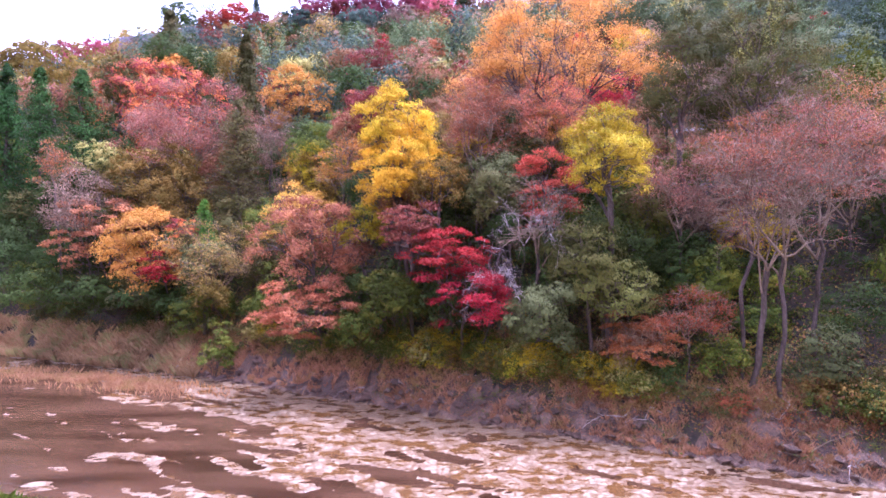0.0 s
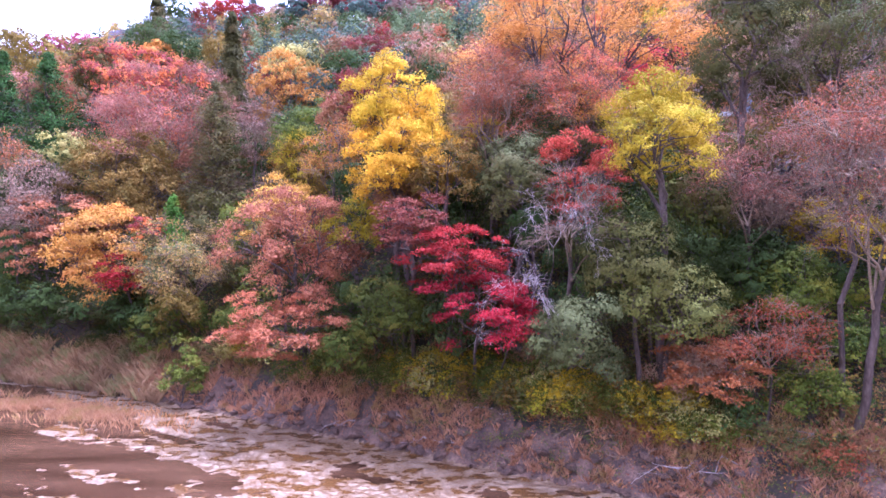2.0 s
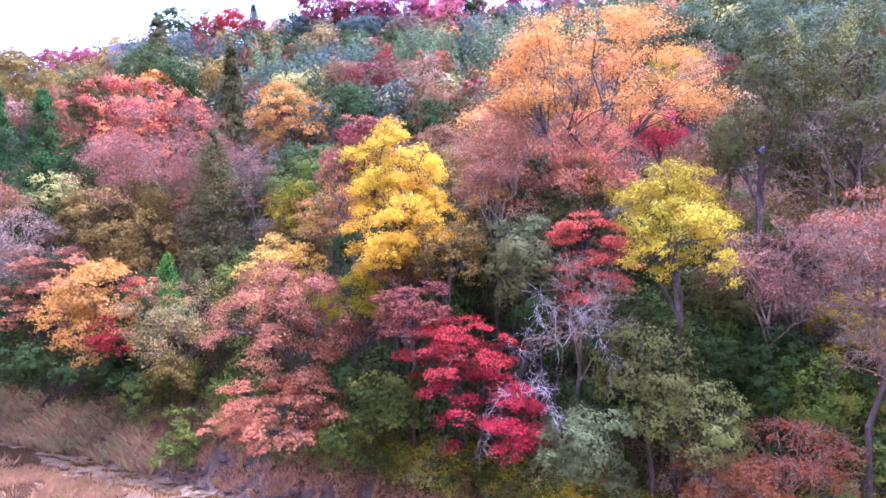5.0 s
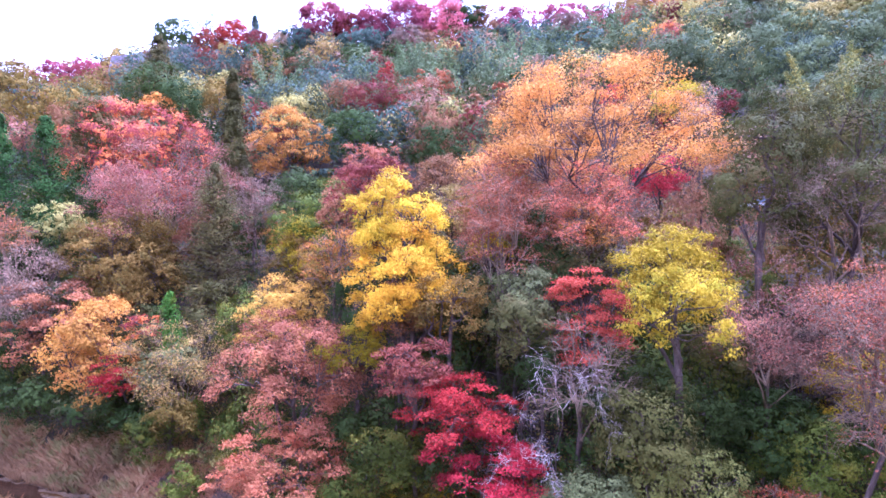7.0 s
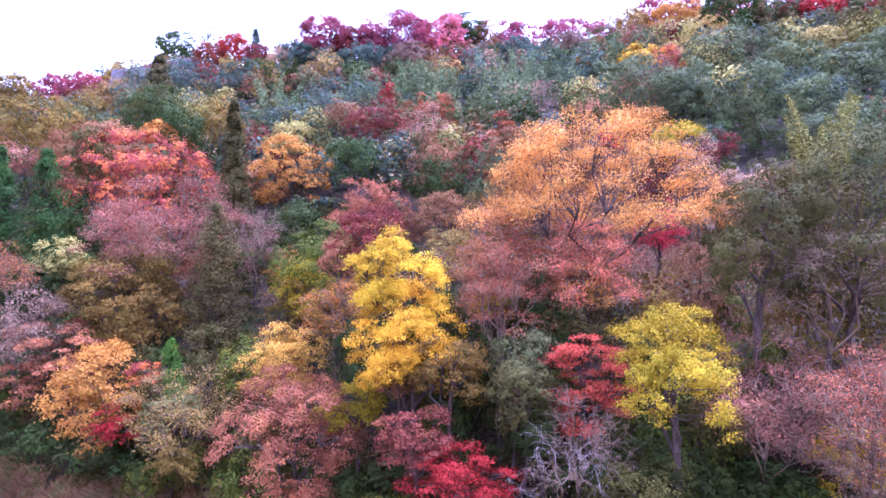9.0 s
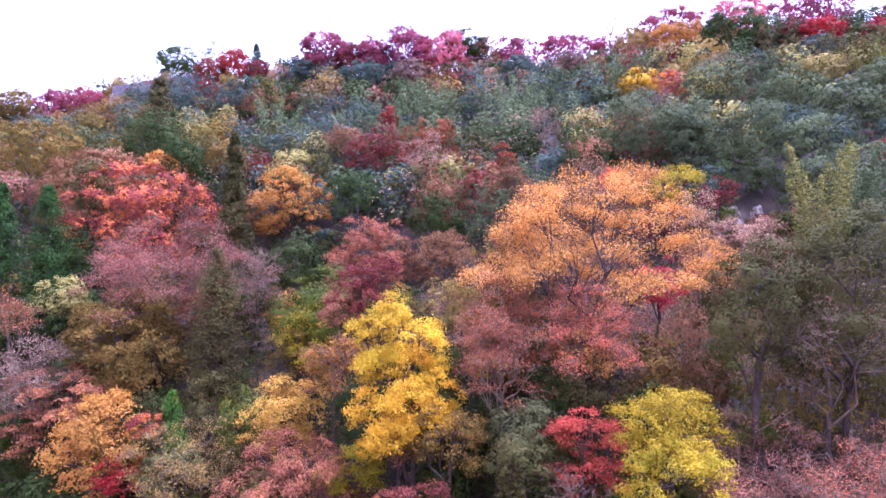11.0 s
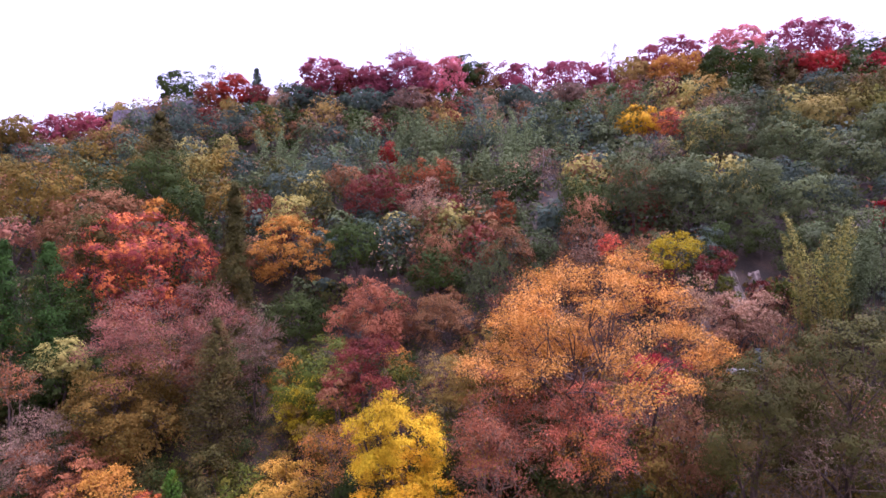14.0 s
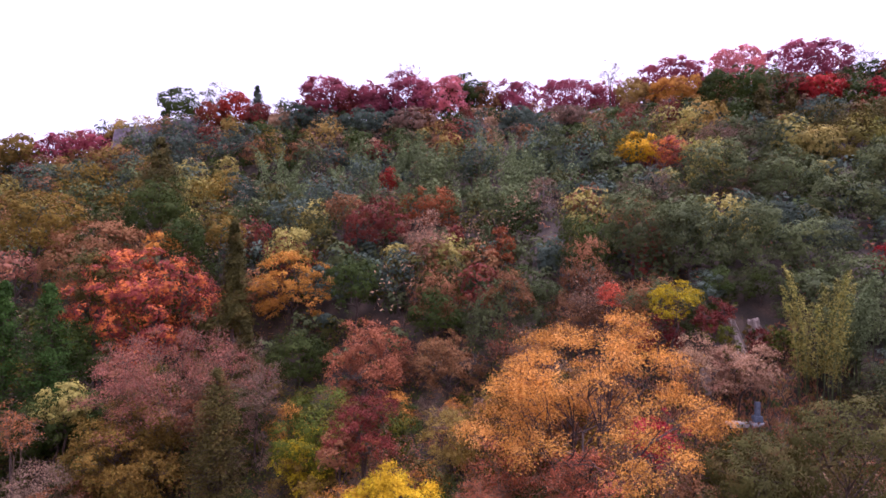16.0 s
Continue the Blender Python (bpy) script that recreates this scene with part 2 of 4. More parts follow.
def add_brown_gaps(m, colour, wet):
    """Wet brown gaps and pools between the painted pale reflections, drawn out along the flow."""
    n, l = m.node_tree.nodes, m.node_tree.links
    body = next(k for k in n if k.bl_idname == "ShaderNodeBsdfPrincipled")
    paint = body.inputs["Base Color"].links[0].from_socket
    tex, flow, warp, cell, pool = (n.new("ShaderNode" + k) for k in ("TexCoord", "Mapping", "TexNoise", "TexVoronoi", "TexNoise"))
    flow.inputs["Rotation"].default_value, flow.inputs["Scale"].default_value = (0, 0, radians(30)), (0.6, 1.0, 1)
    l.new(tex.outputs["Object"], flow.inputs["Vector"])
    warp.inputs["Scale"].default_value, warp.inputs["Detail"].default_value = 1.3, 3.0
    l.new(flow.outputs[0], warp.inputs["Vector"])
    bend = n.new("ShaderNodeMix")
    bend.data_type, bend.blend_type = "RGBA", "ADD"
    bend.inputs[0].default_value = 0.9
    l.new(flow.outputs[0], bend.inputs[6])
    l.new(warp.outputs[1], bend.inputs[7])
    cell.feature = "DISTANCE_TO_EDGE"
    cell.inputs["Scale"].default_value = 2.3
    l.new(bend.outputs[2], cell.inputs["Vector"])
    pool.inputs["Scale"].default_value, pool.inputs["Detail"].default_value, pool.inputs["Roughness"].default_value = 0.9, 6.0, 0.65
    l.new(flow.outputs[0], pool.inputs["Vector"])
    line, wide = n.new("ShaderNodeMapRange"), n.new("ShaderNodeMapRange")
    line.inputs["From Min"].default_value, line.inputs["From Max"].default_value = 0.15, 0.05
    l.new(cell.outputs["Distance"], line.inputs["Value"])
    wide.inputs["From Min"].default_value, wide.inputs["From Max"].default_value = 0.48, 0.54
    l.new(pool.outputs[0], wide.inputs["Value"])
    most = n.new("ShaderNodeMath")
    most.operation = "MAXIMUM"
    half = n.new("ShaderNodeMath")
    half.operation = "MULTIPLY"
    half.inputs[1].default_value = 0.8
    l.new(line.outputs[0], half.inputs[0])
    l.new(half.outputs[0], most.inputs[0])
    l.new(wide.outputs[0], most.inputs[1])
    mix = n.new("ShaderNodeMix")
    mix.data_type = "RGBA"
    mix.inputs[7].default_value = (*colour, 1)
    l.new(most.outputs[0], mix.inputs[0])
    l.new(paint, mix.inputs[6])
    l.new(mix.outputs[2], body.inputs["Base Color"])
    gloss = n.new("ShaderNodeMapRange")
    gloss.inputs["To Min"].default_value, gloss.inputs["To Max"].default_value = 0.75, wet
    l.new(most.outputs[0], gloss.inputs["Value"])
    l.new(gloss.outputs[0], body.inputs["Roughness"])


add_brown_gaps(BED, rgb("4e3418"), 0.2)

WATER, n, l = nodes_of("river_water")
tex, rip, swell = n.new("ShaderNodeTexCoord"), n.new("ShaderNodeTexNoise"), n.new("ShaderNodeTexNoise")
flow = n.new("ShaderNodeMapping")
flow.inputs["Rotation"].default_value, flow.inputs["Scale"].default_value = (0, 0, radians(30)), (0.35, 1.6, 1)
l.new(tex.outputs["Object"], flow.inputs["Vector"])
rip.inputs["Scale"].default_value, rip.inputs["Detail"].default_value = 2.2, 4.0
swell.inputs["Scale"].default_value, swell.inputs["Detail"].default_value = 0.25, 2.0
l.new(flow.outputs[0], rip.inputs["Vector"])
l.new(flow.outputs[0], swell.inputs["Vector"])
murk = ramp_node(n, ((0.35, rgb("2a1a0f")), (0.65, rgb("463020"))))
l.new(swell.outputs[0], murk.inputs[0])
bp = n.new("ShaderNodeBump")
bp.inputs["Strength"].default_value, bp.inputs["Distance"].default_value = 0.32, 0.12
l.new(rip.outputs[0], bp.inputs["Height"])
wat = n.new("ShaderNodeBsdfPrincipled")
wat.inputs["Roughness"].default_value, wat.inputs["IOR"].default_value = 0.08, 1.33
l.new(murk.outputs[0], wat.inputs["Base Color"])
l.new(bp.outputs[0], wat.inputs["Normal"])
out = n.new("ShaderNodeOutputMaterial")
l.new(wat.outputs[0], out.inputs[0])


# ---- mesh tools ----
def mesh_from(name, verts, faces, materials, smooth=False, index=None):
    """verts (n, 3), faces (m, k) as arrays."""
    me = bpy.data.meshes.new(name)
    verts, faces = np.asarray(verts, np.float32), np.asarray(faces, np.int32)
    m, k = faces.shape
    me.vertices.add(len(verts))
    me.vertices.foreach_set("co", verts.ravel())
    me.loops.add(m * k)
    me.loops.foreach_set("vertex_index", faces.ravel())
    me.polygons.add(m)
    me.polygons.foreach_set("loop_start", np.arange(0, m * k, k, dtype=np.int32))
    if smooth:
        me.polygons.foreach_set("use_smooth", np.ones(m, bool))
    for mat in materials:
        me.materials.append(mat)
    if index is not None:
        me.polygons.foreach_set("material_index", np.asarray(index, np.int32))
    me.update(calc_edges=True)
    return me


def unit(v):
    return v / np.maximum(np.linalg.norm(v, axis=-1, keepdims=True), 1e-9)


def leaf_arrays(P, N, size, rng, aspect=0.72):
    """A pointed leaf spray for each point: verts, faces."""
    k = len(P)
    N = unit(N)
    a = unit(np.cross(N, rng.normal(size=(k, 3))))
    b = np.cross(N, a)
    s = (size * rng.uniform(0.6, 1.3, k))[:, None]
    V = np.stack((P + a * s * 0.6, P - a * s * 0.4 + b * s * aspect * 0.5, P - a * s * 0.4 - b * s * aspect * 0.5), 1)
    return V.reshape(-1, 3), np.arange(3 * k).reshape(k, 3)


def three_sided(F):
    """Quads as pairs of triangles."""
    return np.concatenate((F[:, (0, 1, 2)], F[:, (0, 2, 3)]))


def tube_arrays(segs, sides):
    """Tapered tubes: segs of (p0, p1, r0, r1)."""
    p0, p1 = np.array([s[0] for s in segs], float), np.array([s[1] for s in segs], float)
    r0, r1 = np.array([s[2] for s in segs], float), np.array([s[3] for s in segs], float)
    d = unit(p1 - p0)
    ref = np.where(np.abs(d[:, 2:3]) > 0.9, np.array([[1.0, 0, 0]]), np.array([[0, 0, 1.0]]))
    a = unit(np.cross(d, ref))
    b = np.cross(d, a)
    ang = np.arange(sides) * 2 * np.pi / sides
    ring = a[:, None] * np.cos(ang)[None, :, None] + b[:, None] * np.sin(ang)[None, :, None]
    V = np.concatenate((p0[:, None] + ring * r0[:, None, None], p1[:, None] + ring * r1[:, None, None]), 1)
    i, j = np.arange(sides), (np.arange(sides) + 1) % sides
    f = np.stack((i, j, j + sides, i + sides), 1)
    F = (f[None] + (np.arange(len(segs)) * 2 * sides)[:, None, None]).reshape(-1, 4)
    return V.reshape(-1, 3), F


def joined(parts):
    V, F, off = [], [], 0
    for v, f in parts:
        V.append(v)
        F.append(f + off)
        off += len(v)
    return np.concatenate(V), np.concatenate(F)


def bent(p0, p1, r0, r1, rng, steps=3, sag=0.12):
    """A limb as a few segments that wander."""
    p0, p1 = np.array(p0, float), np.array(p1, float)
    span = np.linalg.norm(p1 - p0)
    pts = [p0]
    for i in range(1, steps):
        t = i / steps
        pts.append(p0 * (1 - t) + p1 * t + rng.normal(size=3) * span * sag * 0.5 + np.array((0, 0, span * 0.08 * math.sin(math.pi * t))))
    pts.append(p1)
    return [(pts[i], pts[i + 1], r0 + (r1 - r0) * i / steps, r0 + (r1 - r0) * (i + 1) / steps) for i in range(steps)]


def ball(rng, k, down=-1.0):
    d = unit(rng.normal(size=(k * 4, 3)))
    d = d[d[:, 2] > down]
    return d[:k]


# ---- trees ----
KINDS = {
    "broad": ("broadleaf_tree", "broadleaf tree"), "layer": ("maple_tree", "maple with tiered sprays"),
    "spread": ("spreading_tree", "spreading tree"), "sparse": ("thinning_tree", "half-bare twiggy tree"),
    "bare": ("bare_tree", "leafless tree with fine twigs"), "snag": ("dead_tree", "dead bleached arching branches"),
    "cone": ("conifer_tree", "conical conifer"), "cypress": ("cypress_tree", "dense upright cypress"),
    "bamboo": ("bamboo_clump", "feathery bamboo clump"), "pole": ("slender_tree", "slender tree with a bare pale trunk"),
    "shrub": ("shrub", "low leafy shrub"),
}
WORDS = {
    "yellow": "bright yellow autumn", "lemon": "lemon-yellow and green", "orange": "orange and pink autumn", "crimson": "crimson autumn", "maroon": "dull maroon",
    "red": "scarlet autumn", "pink": "dusty pink autumn", "salmon": "salmon-pink autumn", "olive": "olive-green", "greygreen": "grey-green", "rust": "rust-brown",
    "gold": "golden-orange autumn", "leafgreen": "fresh green", "oldgreen": "dark brownish green", "mauvepink": "mauve-pink autumn", "ochre": "ochre-yellow",
    "cypressgreen": "deep green", "redorange": "red and orange autumn", "amber": "amber-orange autumn", "darkgreen": "dark green", "straw": "pale straw-yellow",
    "hotpink": "vivid pink-red", "oakgreen": "brownish green", "mauve": "mauve-grey", "bambooyellow": "yellowing", "bamboogreen": "green", "evergreen": "deep green evergreen",
    "ochregreen": "yellowish green", "bluegreen": "bluish dark green", "wine": "wine-red autumn", "brick": "brick-red autumn", "tan": "tan-pink", "brown": "russet-brown", "bone": "pale grey", "moss": "moss-green", "coral": "coral-red autumn",
}
PLACED = []


# crown shapes: pads for each metre of width, pad's flatness, share of leaves, lowest pad, leaf scatter, share of inner pads
CROWN = {
    "broad": (7.0, 0.62, 1.15, -0.85, 0.27, 0.25), "dome": (5.6, 0.85, 1.12, -0.75, 0.17, 0.06), "layer": (6.2, 0.36, 1.1, -0.90, 0.25, 0.30),
    "spread": (7.0, 0.50, 1.0, -0.10, 0.30, 0.25), "sparse": (6.4, 0.55, 0.42, -0.70, 0.34, 0.30), "bare": (5.6, 0.50, 0.03, -0.50, 0.30, 0.30),
    "pole": (6.0, 0.60, 0.5, -0.90, 0.26, 0.30), "shrub": (9.0, 0.65, 1.0, -0.20, 0.26, 0.25),
}


def grow_crown(kind, low, top, a, h, zc, r0, leaf, rng, dense, fine, lean, trunk, limbs, twigs):
    """Trunk, forking limbs, boughs and twigs; leaves sit in small tufts on uneven pads at the boughs' ends."""
    per_metre, flat, share, lowest, scatter, inner = CROWN[kind]
    pads = int(min(120, max(9, per_metre * 2 * a)))
    d = ball(rng, pads, lowest)
    pads = len(d)
    uneven = 1.0 + 0.11 * np.sin(d @ rng.normal(size=3) * 2.6 + rng.uniform(0, 6)) + 0.09 * np.sin(d @ rng.normal(size=3) * 4.6 + rng.uniform(0, 6))
    reach = np.where(rng.uniform(size=pads) < inner, rng.uniform(0.3, 0.62, pads), rng.uniform(0.72 if kind != "dome" else 0.78, 0.95 if kind != "dome" else 0.9, pads)) * uneven
    if kind == "spread":
        wide_up = np.sqrt(np.maximum(0.0, 1 - np.maximum(d[:, 2], 0) ** 2))
        C = np.stack((d[:, 0] / np.maximum(np.hypot(d[:, 0], d[:, 1]), 0.05) * wide_up * a * reach, d[:, 1] / np.maximum(np.hypot(d[:, 0], d[:, 1]), 0.05) * wide_up * a * reach, low + 2 * h * (0.32 + 0.62 * d[:, 2] * reach)), 1)
    elif kind == "shrub":
        C = np.stack((d[:, 0] * a * reach, d[:, 1] * a * reach, np.maximum(0.16 * top, top * (0.35 + 0.55 * d[:, 2] * reach))), 1)
    else:
        C = np.stack((d[:, 0] * a * reach, d[:, 1] * a * reach, zc + d[:, 2] * h * reach), 1)
    size = (1.75 if kind != "dome" else 1.9) * math.sqrt(a * h / pads) * rng.uniform(0.7, 1.25, pads)
    size = np.minimum(size, 0.45 * a)
    C[:, 2] = np.minimum(C[:, 2], top - 0.5 * flat * size)
    over = np.array((0.0, lean, 0.0))
    # trunk and limbs
    fork = {"spread": low + 0.05 * h, "shrub": 0.2, "bare": low + 0.2 * h, "sparse": low + 0.15 * h}.get(kind, low + 0.35 * h)
    fork = max(0.15, fork)
    head = np.array((rng.normal() * 0.06 * a, rng.normal() * 0.06 * a, fork)) + over * 0.8
    trunk += bent((0, 0, 0), head, r0, r0 * 0.68, rng, 5, 0.035)
    if kind == "pole":
        trunk += bent(head, (0, 0, top * 0.98), r0 * 0.6, 0.03, rng, 3, 0.02)
    count = int(min(9, max(3, 3 + 0.36 * a * 2)))
    heads = [int(rng.integers(pads))]
    while len(heads) < min(count, pads):
        away = np.min([np.linalg.norm(C - C[k], axis=1) for k in heads], 0)
        heads.append(int(away.argmax()))
    owner = np.argmin([np.linalg.norm(C - C[k], axis=1) for k in heads], 0)
    bough_r = r0 * (0.34 if kind == "bare" else 0.5)
    for k, end in enumerate(heads):
        goal = head + (C[end] + over - head) * 0.86
        start = head if k % 2 == 0 or kind in ("shrub",) else np.array((0, 0, 0.82 * fork)) + over * 0.65
        limb = bent(start, goal, bough_r, bough_r * 0.3, rng, 4, 0.09)
        limbs.append(limb)
        group = []
        twigs.append(group)
        for i in np.flatnonzero(owner == k):
            c = C[i] + over - np.array((0, 0, 0.25 * flat * size[i]))
            joint = limb[2 + int(rng.integers(0, 2))][0] if i != end else limb[3][0]
            if fine or kind not in ("dome", "shrub"):
                group += bent(joint, c, bough_r * 0.36, 0.018, rng, 3, 0.16)
            if kind in ("sparse", "bare", "spread", "layer", "broad", "pole") and fine:
                open_kind = kind in ("sparse", "bare", "spread")
                for _ in range(6 if open_kind else 1):
                    out = unit(d[i] * 0.7 + rng.normal(size=3) * 0.65 + np.array((0, 0, 0.25))) * size[i] * rng.uniform(0.8, 1.35) * np.array((1, 1, 0.8))
                    tw = bent(c, c + out, 0.02, 0.009, rng, 2, 0.2)
                    group += tw
                    for _ in range((4 if kind == "bare" else 2) if open_kind else 0):
                        at = tw[0][1] if rng.uniform() < 0.6 else tw[1][1]
                        group.append((at, at + unit(out + rng.normal(size=3) * size[i] * 0.55) * size[i] * rng.uniform(0.3, 0.65), 0.012, 0.006))
    # leaves: tufts on each pad's upper side, drooping to its rim
    n = int(min(60000 if kind == "spread" else 26000, dense * share * 2.3 * math.pi * a * 2 * h / (leaf * leaf * 0.36) * 0.5))
    tufts = {"layer": 13, "dome": 20}.get(kind, 11)
    u, ang = np.sqrt(rng.uniform(0, 1, (pads, tufts))), rng.uniform(0, 2 * np.pi, (pads, tufts))
    dome = flat * (0.62 * (1 - u * u) - 0.25 * u + 0.16 * rng.normal(size=(pads, tufts)))
    tilt = unit(d * np.array((1, 1, 0.6)) * (0.75 if kind in ("dome", "broad", "shrub", "pole") else 0.25) + np.array((0, 0, 1.0)))
    side = unit(np.cross(tilt, np.array((0.3, 0.95, 0.1))))
    fore = np.cross(tilt, side)
    T = (C + over)[:, None] + size[:, None, None] * (side[:, None] * (u * np.cos(ang))[..., None] + fore[:, None] * (u * np.sin(ang))[..., None] + tilt[:, None] * dome[..., None])
    weight = (size ** 2 * rng.uniform(0.6, 1.4, pads))[:, None] * rng.uniform(0.3, 1.7, (pads, tufts))
    w = rng.choice(pads * tufts, n, p=(weight / weight.sum()).ravel())
    lump = rng.normal(size=(n, 3)) * np.array((1, 1, 0.62 if kind != "layer" else 0.4))
    P = T.reshape(-1, 3)[w] + lump * (size[w // tufts] * scatter)[:, None]
    N = tilt[w // tufts] * 0.7 + lump * 0.35 + rng.normal(size=(n, 3)) * 0.38
    if kind == "dome":  # close evergreen heads: each pad a rounded tuft, and a filled heart
        N = unit(P - (C + over - 0.35 * size[:, None] * tilt)[w // tufts]) + 0.45 * d[w // tufts] + rng.normal(size=(n, 3)) * 0.17
        heart = rng.uniform(size=n) < 0.2
        e = ball(rng, n, -0.8)
        e = e[rng.integers(0, len(e), n)]
        P[heart] = (e * np.array((a, a, h)) * 0.66 + np.array((0, 0, zc)) + over)[heart]
        N[heart] = e[heart]
    P[:, 2] = np.maximum(P[:, 2], 0.06)
    return P, N


def build_tree(kind, low, top, wide, leaf, rng, dense=1.0, fine=True, lean=0.0):
    """Local meshes' arrays, foot at the origin: trunk, branches, crown. low, top: the crown's heights."""
    if kind in ("broad", "dome", "layer"):
        wide = wide * 1.04
    a, h, zc = wide / 2, (top - low) / 2, (top + low) / 2
    trunk, limbs, twigs = [], [], []
    P, N = [], []
    r0 = min(0.32, max(0.07, 0.0135 * top)) * (0.6 if kind == "sparse" else 1.0)
    if kind in ("cone", "cypress"):
        trunk += bent((0, 0, 0), (0, 0, top * 0.97), r0, 0.04, rng, 4, 0.02)
        whorls = int(70 + 6 * (top - low)) if kind == "cone" else int(110 + 8 * (top - low))
        n = int(min(20000, dense * 2.4 * math.pi * a * 2 * h / (leaf * leaf * 0.36)))
        f = rng.uniform(0, 1, whorls) ** 1.15
        th = np.arange(whorls) * 2.39996 + rng.normal(size=whorls) * 0.3
        R = a * ((1 - f) ** 0.85 * 0.95 + 0.05) if kind == "cone" else a * ((1 - f ** 2.3) ** 0.8 * 0.95 + 0.05) * np.clip(0.7 + f * 3, 0, 1)
        R = R * rng.uniform(0.7, 1.12, whorls)
        rise = -0.28 if kind == "cone" else 0.25
        z0 = low + f * (top - low) * 0.97
        for i in range(whorls):
            tip = (R[i] * math.cos(th[i]), R[i] * math.sin(th[i]), z0[i] + rise * R[i])
            trunk.append(((0, 0, z0[i]), tip, 0.05, 0.015))
        w = rng.integers(0, whorls, n)
        t = rng.uniform(0.25, 1.05, n) ** 0.8
        sg = 0.10 * R[w] + 0.18
        P = np.stack((R[w] * t * np.cos(th[w]), R[w] * t * np.sin(th[w]), z0[w] + rise * R[w] * t), 1) + rng.normal(size=(n, 3)) * sg[:, None]
        N = np.stack((np.cos(th[w]), np.sin(th[w]), np.full(n, 0.9)), 1) + rng.normal(size=(n, 3)) * 0.5
    elif kind == "bamboo":
        culms = int(4 + wide * (0.8 if leaf > 0.5 else 1.5))
        n_each = int(300 * dense) if leaf > 0.5 else int(650 * dense)
        pts, nor = [], []
        for i in range(culms):
            ang, rr = rng.uniform(0, 6.28), a * 0.6 * math.sqrt(rng.uniform())
            foot = np.array((rr * math.cos(ang), rr * math.sin(ang), 0.0))
            tall = top * rng.uniform(0.62, 1.0)
            lean = unit(np.array((math.cos(ang), math.sin(ang), 0)) + rng.normal(size=3) * 0.4) * a * rng.uniform(0.2, 0.6)
            lean[2] = 0
            spine = [foot + lean * q ** 2.2 + np.array((0, 0, tall * (q - 0.10 * q ** 4))) for q in np.linspace(0, 1, 6)]
            limbs_here = []
            for q in range(5):
                limbs_here.append((spine[q], spine[q + 1], 0.07 - 0.011 * q, 0.06 - 0.011 * q))
            limbs.append(limbs_here)
            twigs.append([])
            q = rng.uniform(max(0.25, low / top), 1.0, n_each)
            c = foot + lean * (q ** 2.2)[:, None] + np.stack((0 * q, 0 * q, tall * (q - 0.10 * q ** 4)), 1)
            side = rng.normal(size=(n_each, 3)) * np.array((1, 1, 0.55)) * ((0.16 + 0.75 * (1 - q) ** 0.7) * (1.0 if leaf > 0.5 else 0.85))[:, None]
            pts.append(c + side * 0.8 + np.array((0, 0, -0.2)))
            nor.append(side + np.array((0, 0, 0.6)))
        P, N = np.concatenate(pts), np.concatenate(nor)
    elif kind == "snag":
        hub = low + 0.5 * (top - low)
        for i in range(3):
            th = (2.9, 0.3, 5.6)[i] + rng.uniform(-0.3, 0.3)
            tip = np.array((a * 0.9 * math.cos(th), a * 0.5 * math.sin(th), low + (top - low) * rng.uniform(0.2, 1.0)))
            tip[1] += lean
            bow = np.array((tip[0] * 0.45, tip[1] * 0.6 + lean * 0.3, low + (top - low) * rng.uniform(0.75, 1.0)))
            tip[2] = low + (top - low) * rng.uniform(0.0, 0.55)
            limb = bent((0, lean * 0.7, hub), bow, 0.020, 0.011, rng, 5, 0.11) + bent(bow, tip, 0.011, 0.005, rng, 6, 0.13)
            limbs.append(limb)
            group = []
            twigs.append(group)
            for s in limb[1:]:
                for _ in range(4):
                    end = s[1] + unit(s[1] - s[0]) * a * 0.2 + rng.normal(size=3) * np.array((1, 1, 0.8)) * a * 0.16 - np.array((0, 0, 0.06 * a))
                    tw = bent(s[1], end, 0.008, 0.004, rng, 3, 0.14)
                    group += tw
                    for _ in range(2):
                        group.append((tw[1][1], tw[1][1] + rng.normal(size=3) * a * 0.09 - np.array((0, 0, 0.03 * a)), 0.006, 0.003))
        trunk += bent((0, 0, 0), (0, lean * 0.7, hub + 0.05), 0.06, 0.022, rng, 5, 0.06)
        P, N = np.zeros((0, 3)), np.zeros((0, 3))
    else:
        P, N = grow_crown(kind, low, top, a, h, zc, r0, leaf, rng, dense, fine, lean, trunk, limbs, twigs)
    return trunk, limbs, twigs, np.asarray(P), np.asarray(N)


OPEN = ("sparse", "bare", "spread", "snag")
GREENS = ("olive", "greygreen", "oldgreen", "darkgreen", "oakgreen", "evergreen", "bluegreen", "moss", "leafgreen", "ochregreen")


def tree_meshes(kind, low, top, wide, leaf, rng, dense=1.0, split=True, lean=0.0):
    """Named meshes of one tree; where the limbs show, each limb is a part and its twigs are a part of it."""
    trunk, limbs, twigs, P, N = build_tree(kind, low, top, wide, leaf, rng, dense, split, lean)
    made, wood = [], [tube_arrays(trunk, 6)] if trunk else []
    for limb, sprays in zip(limbs, twigs):
        if kind == "bamboo":
            made.append(("culm", mesh_from("culm", *tube_arrays(limb, 4), [BARK], True)))
        elif split and kind in OPEN:
            made.append(("limb", mesh_from("limb", *tube_arrays(limb[:2] if sprays else limb, 5), [TWIG], True)))
            if sprays:
                made.append(("twig_spray", mesh_from("twig_spray", *joined([tube_arrays(limb[2:], 3), tube_arrays(sprays, 3)]), [TWIG], True)))
        else:
            wood += [tube_arrays(limb, 4)] + ([tube_arrays(sprays, 3)] if sprays else [])
    if wood:
        made.append(("trunk", mesh_from("trunk", *joined(wood), [BARK], True)))
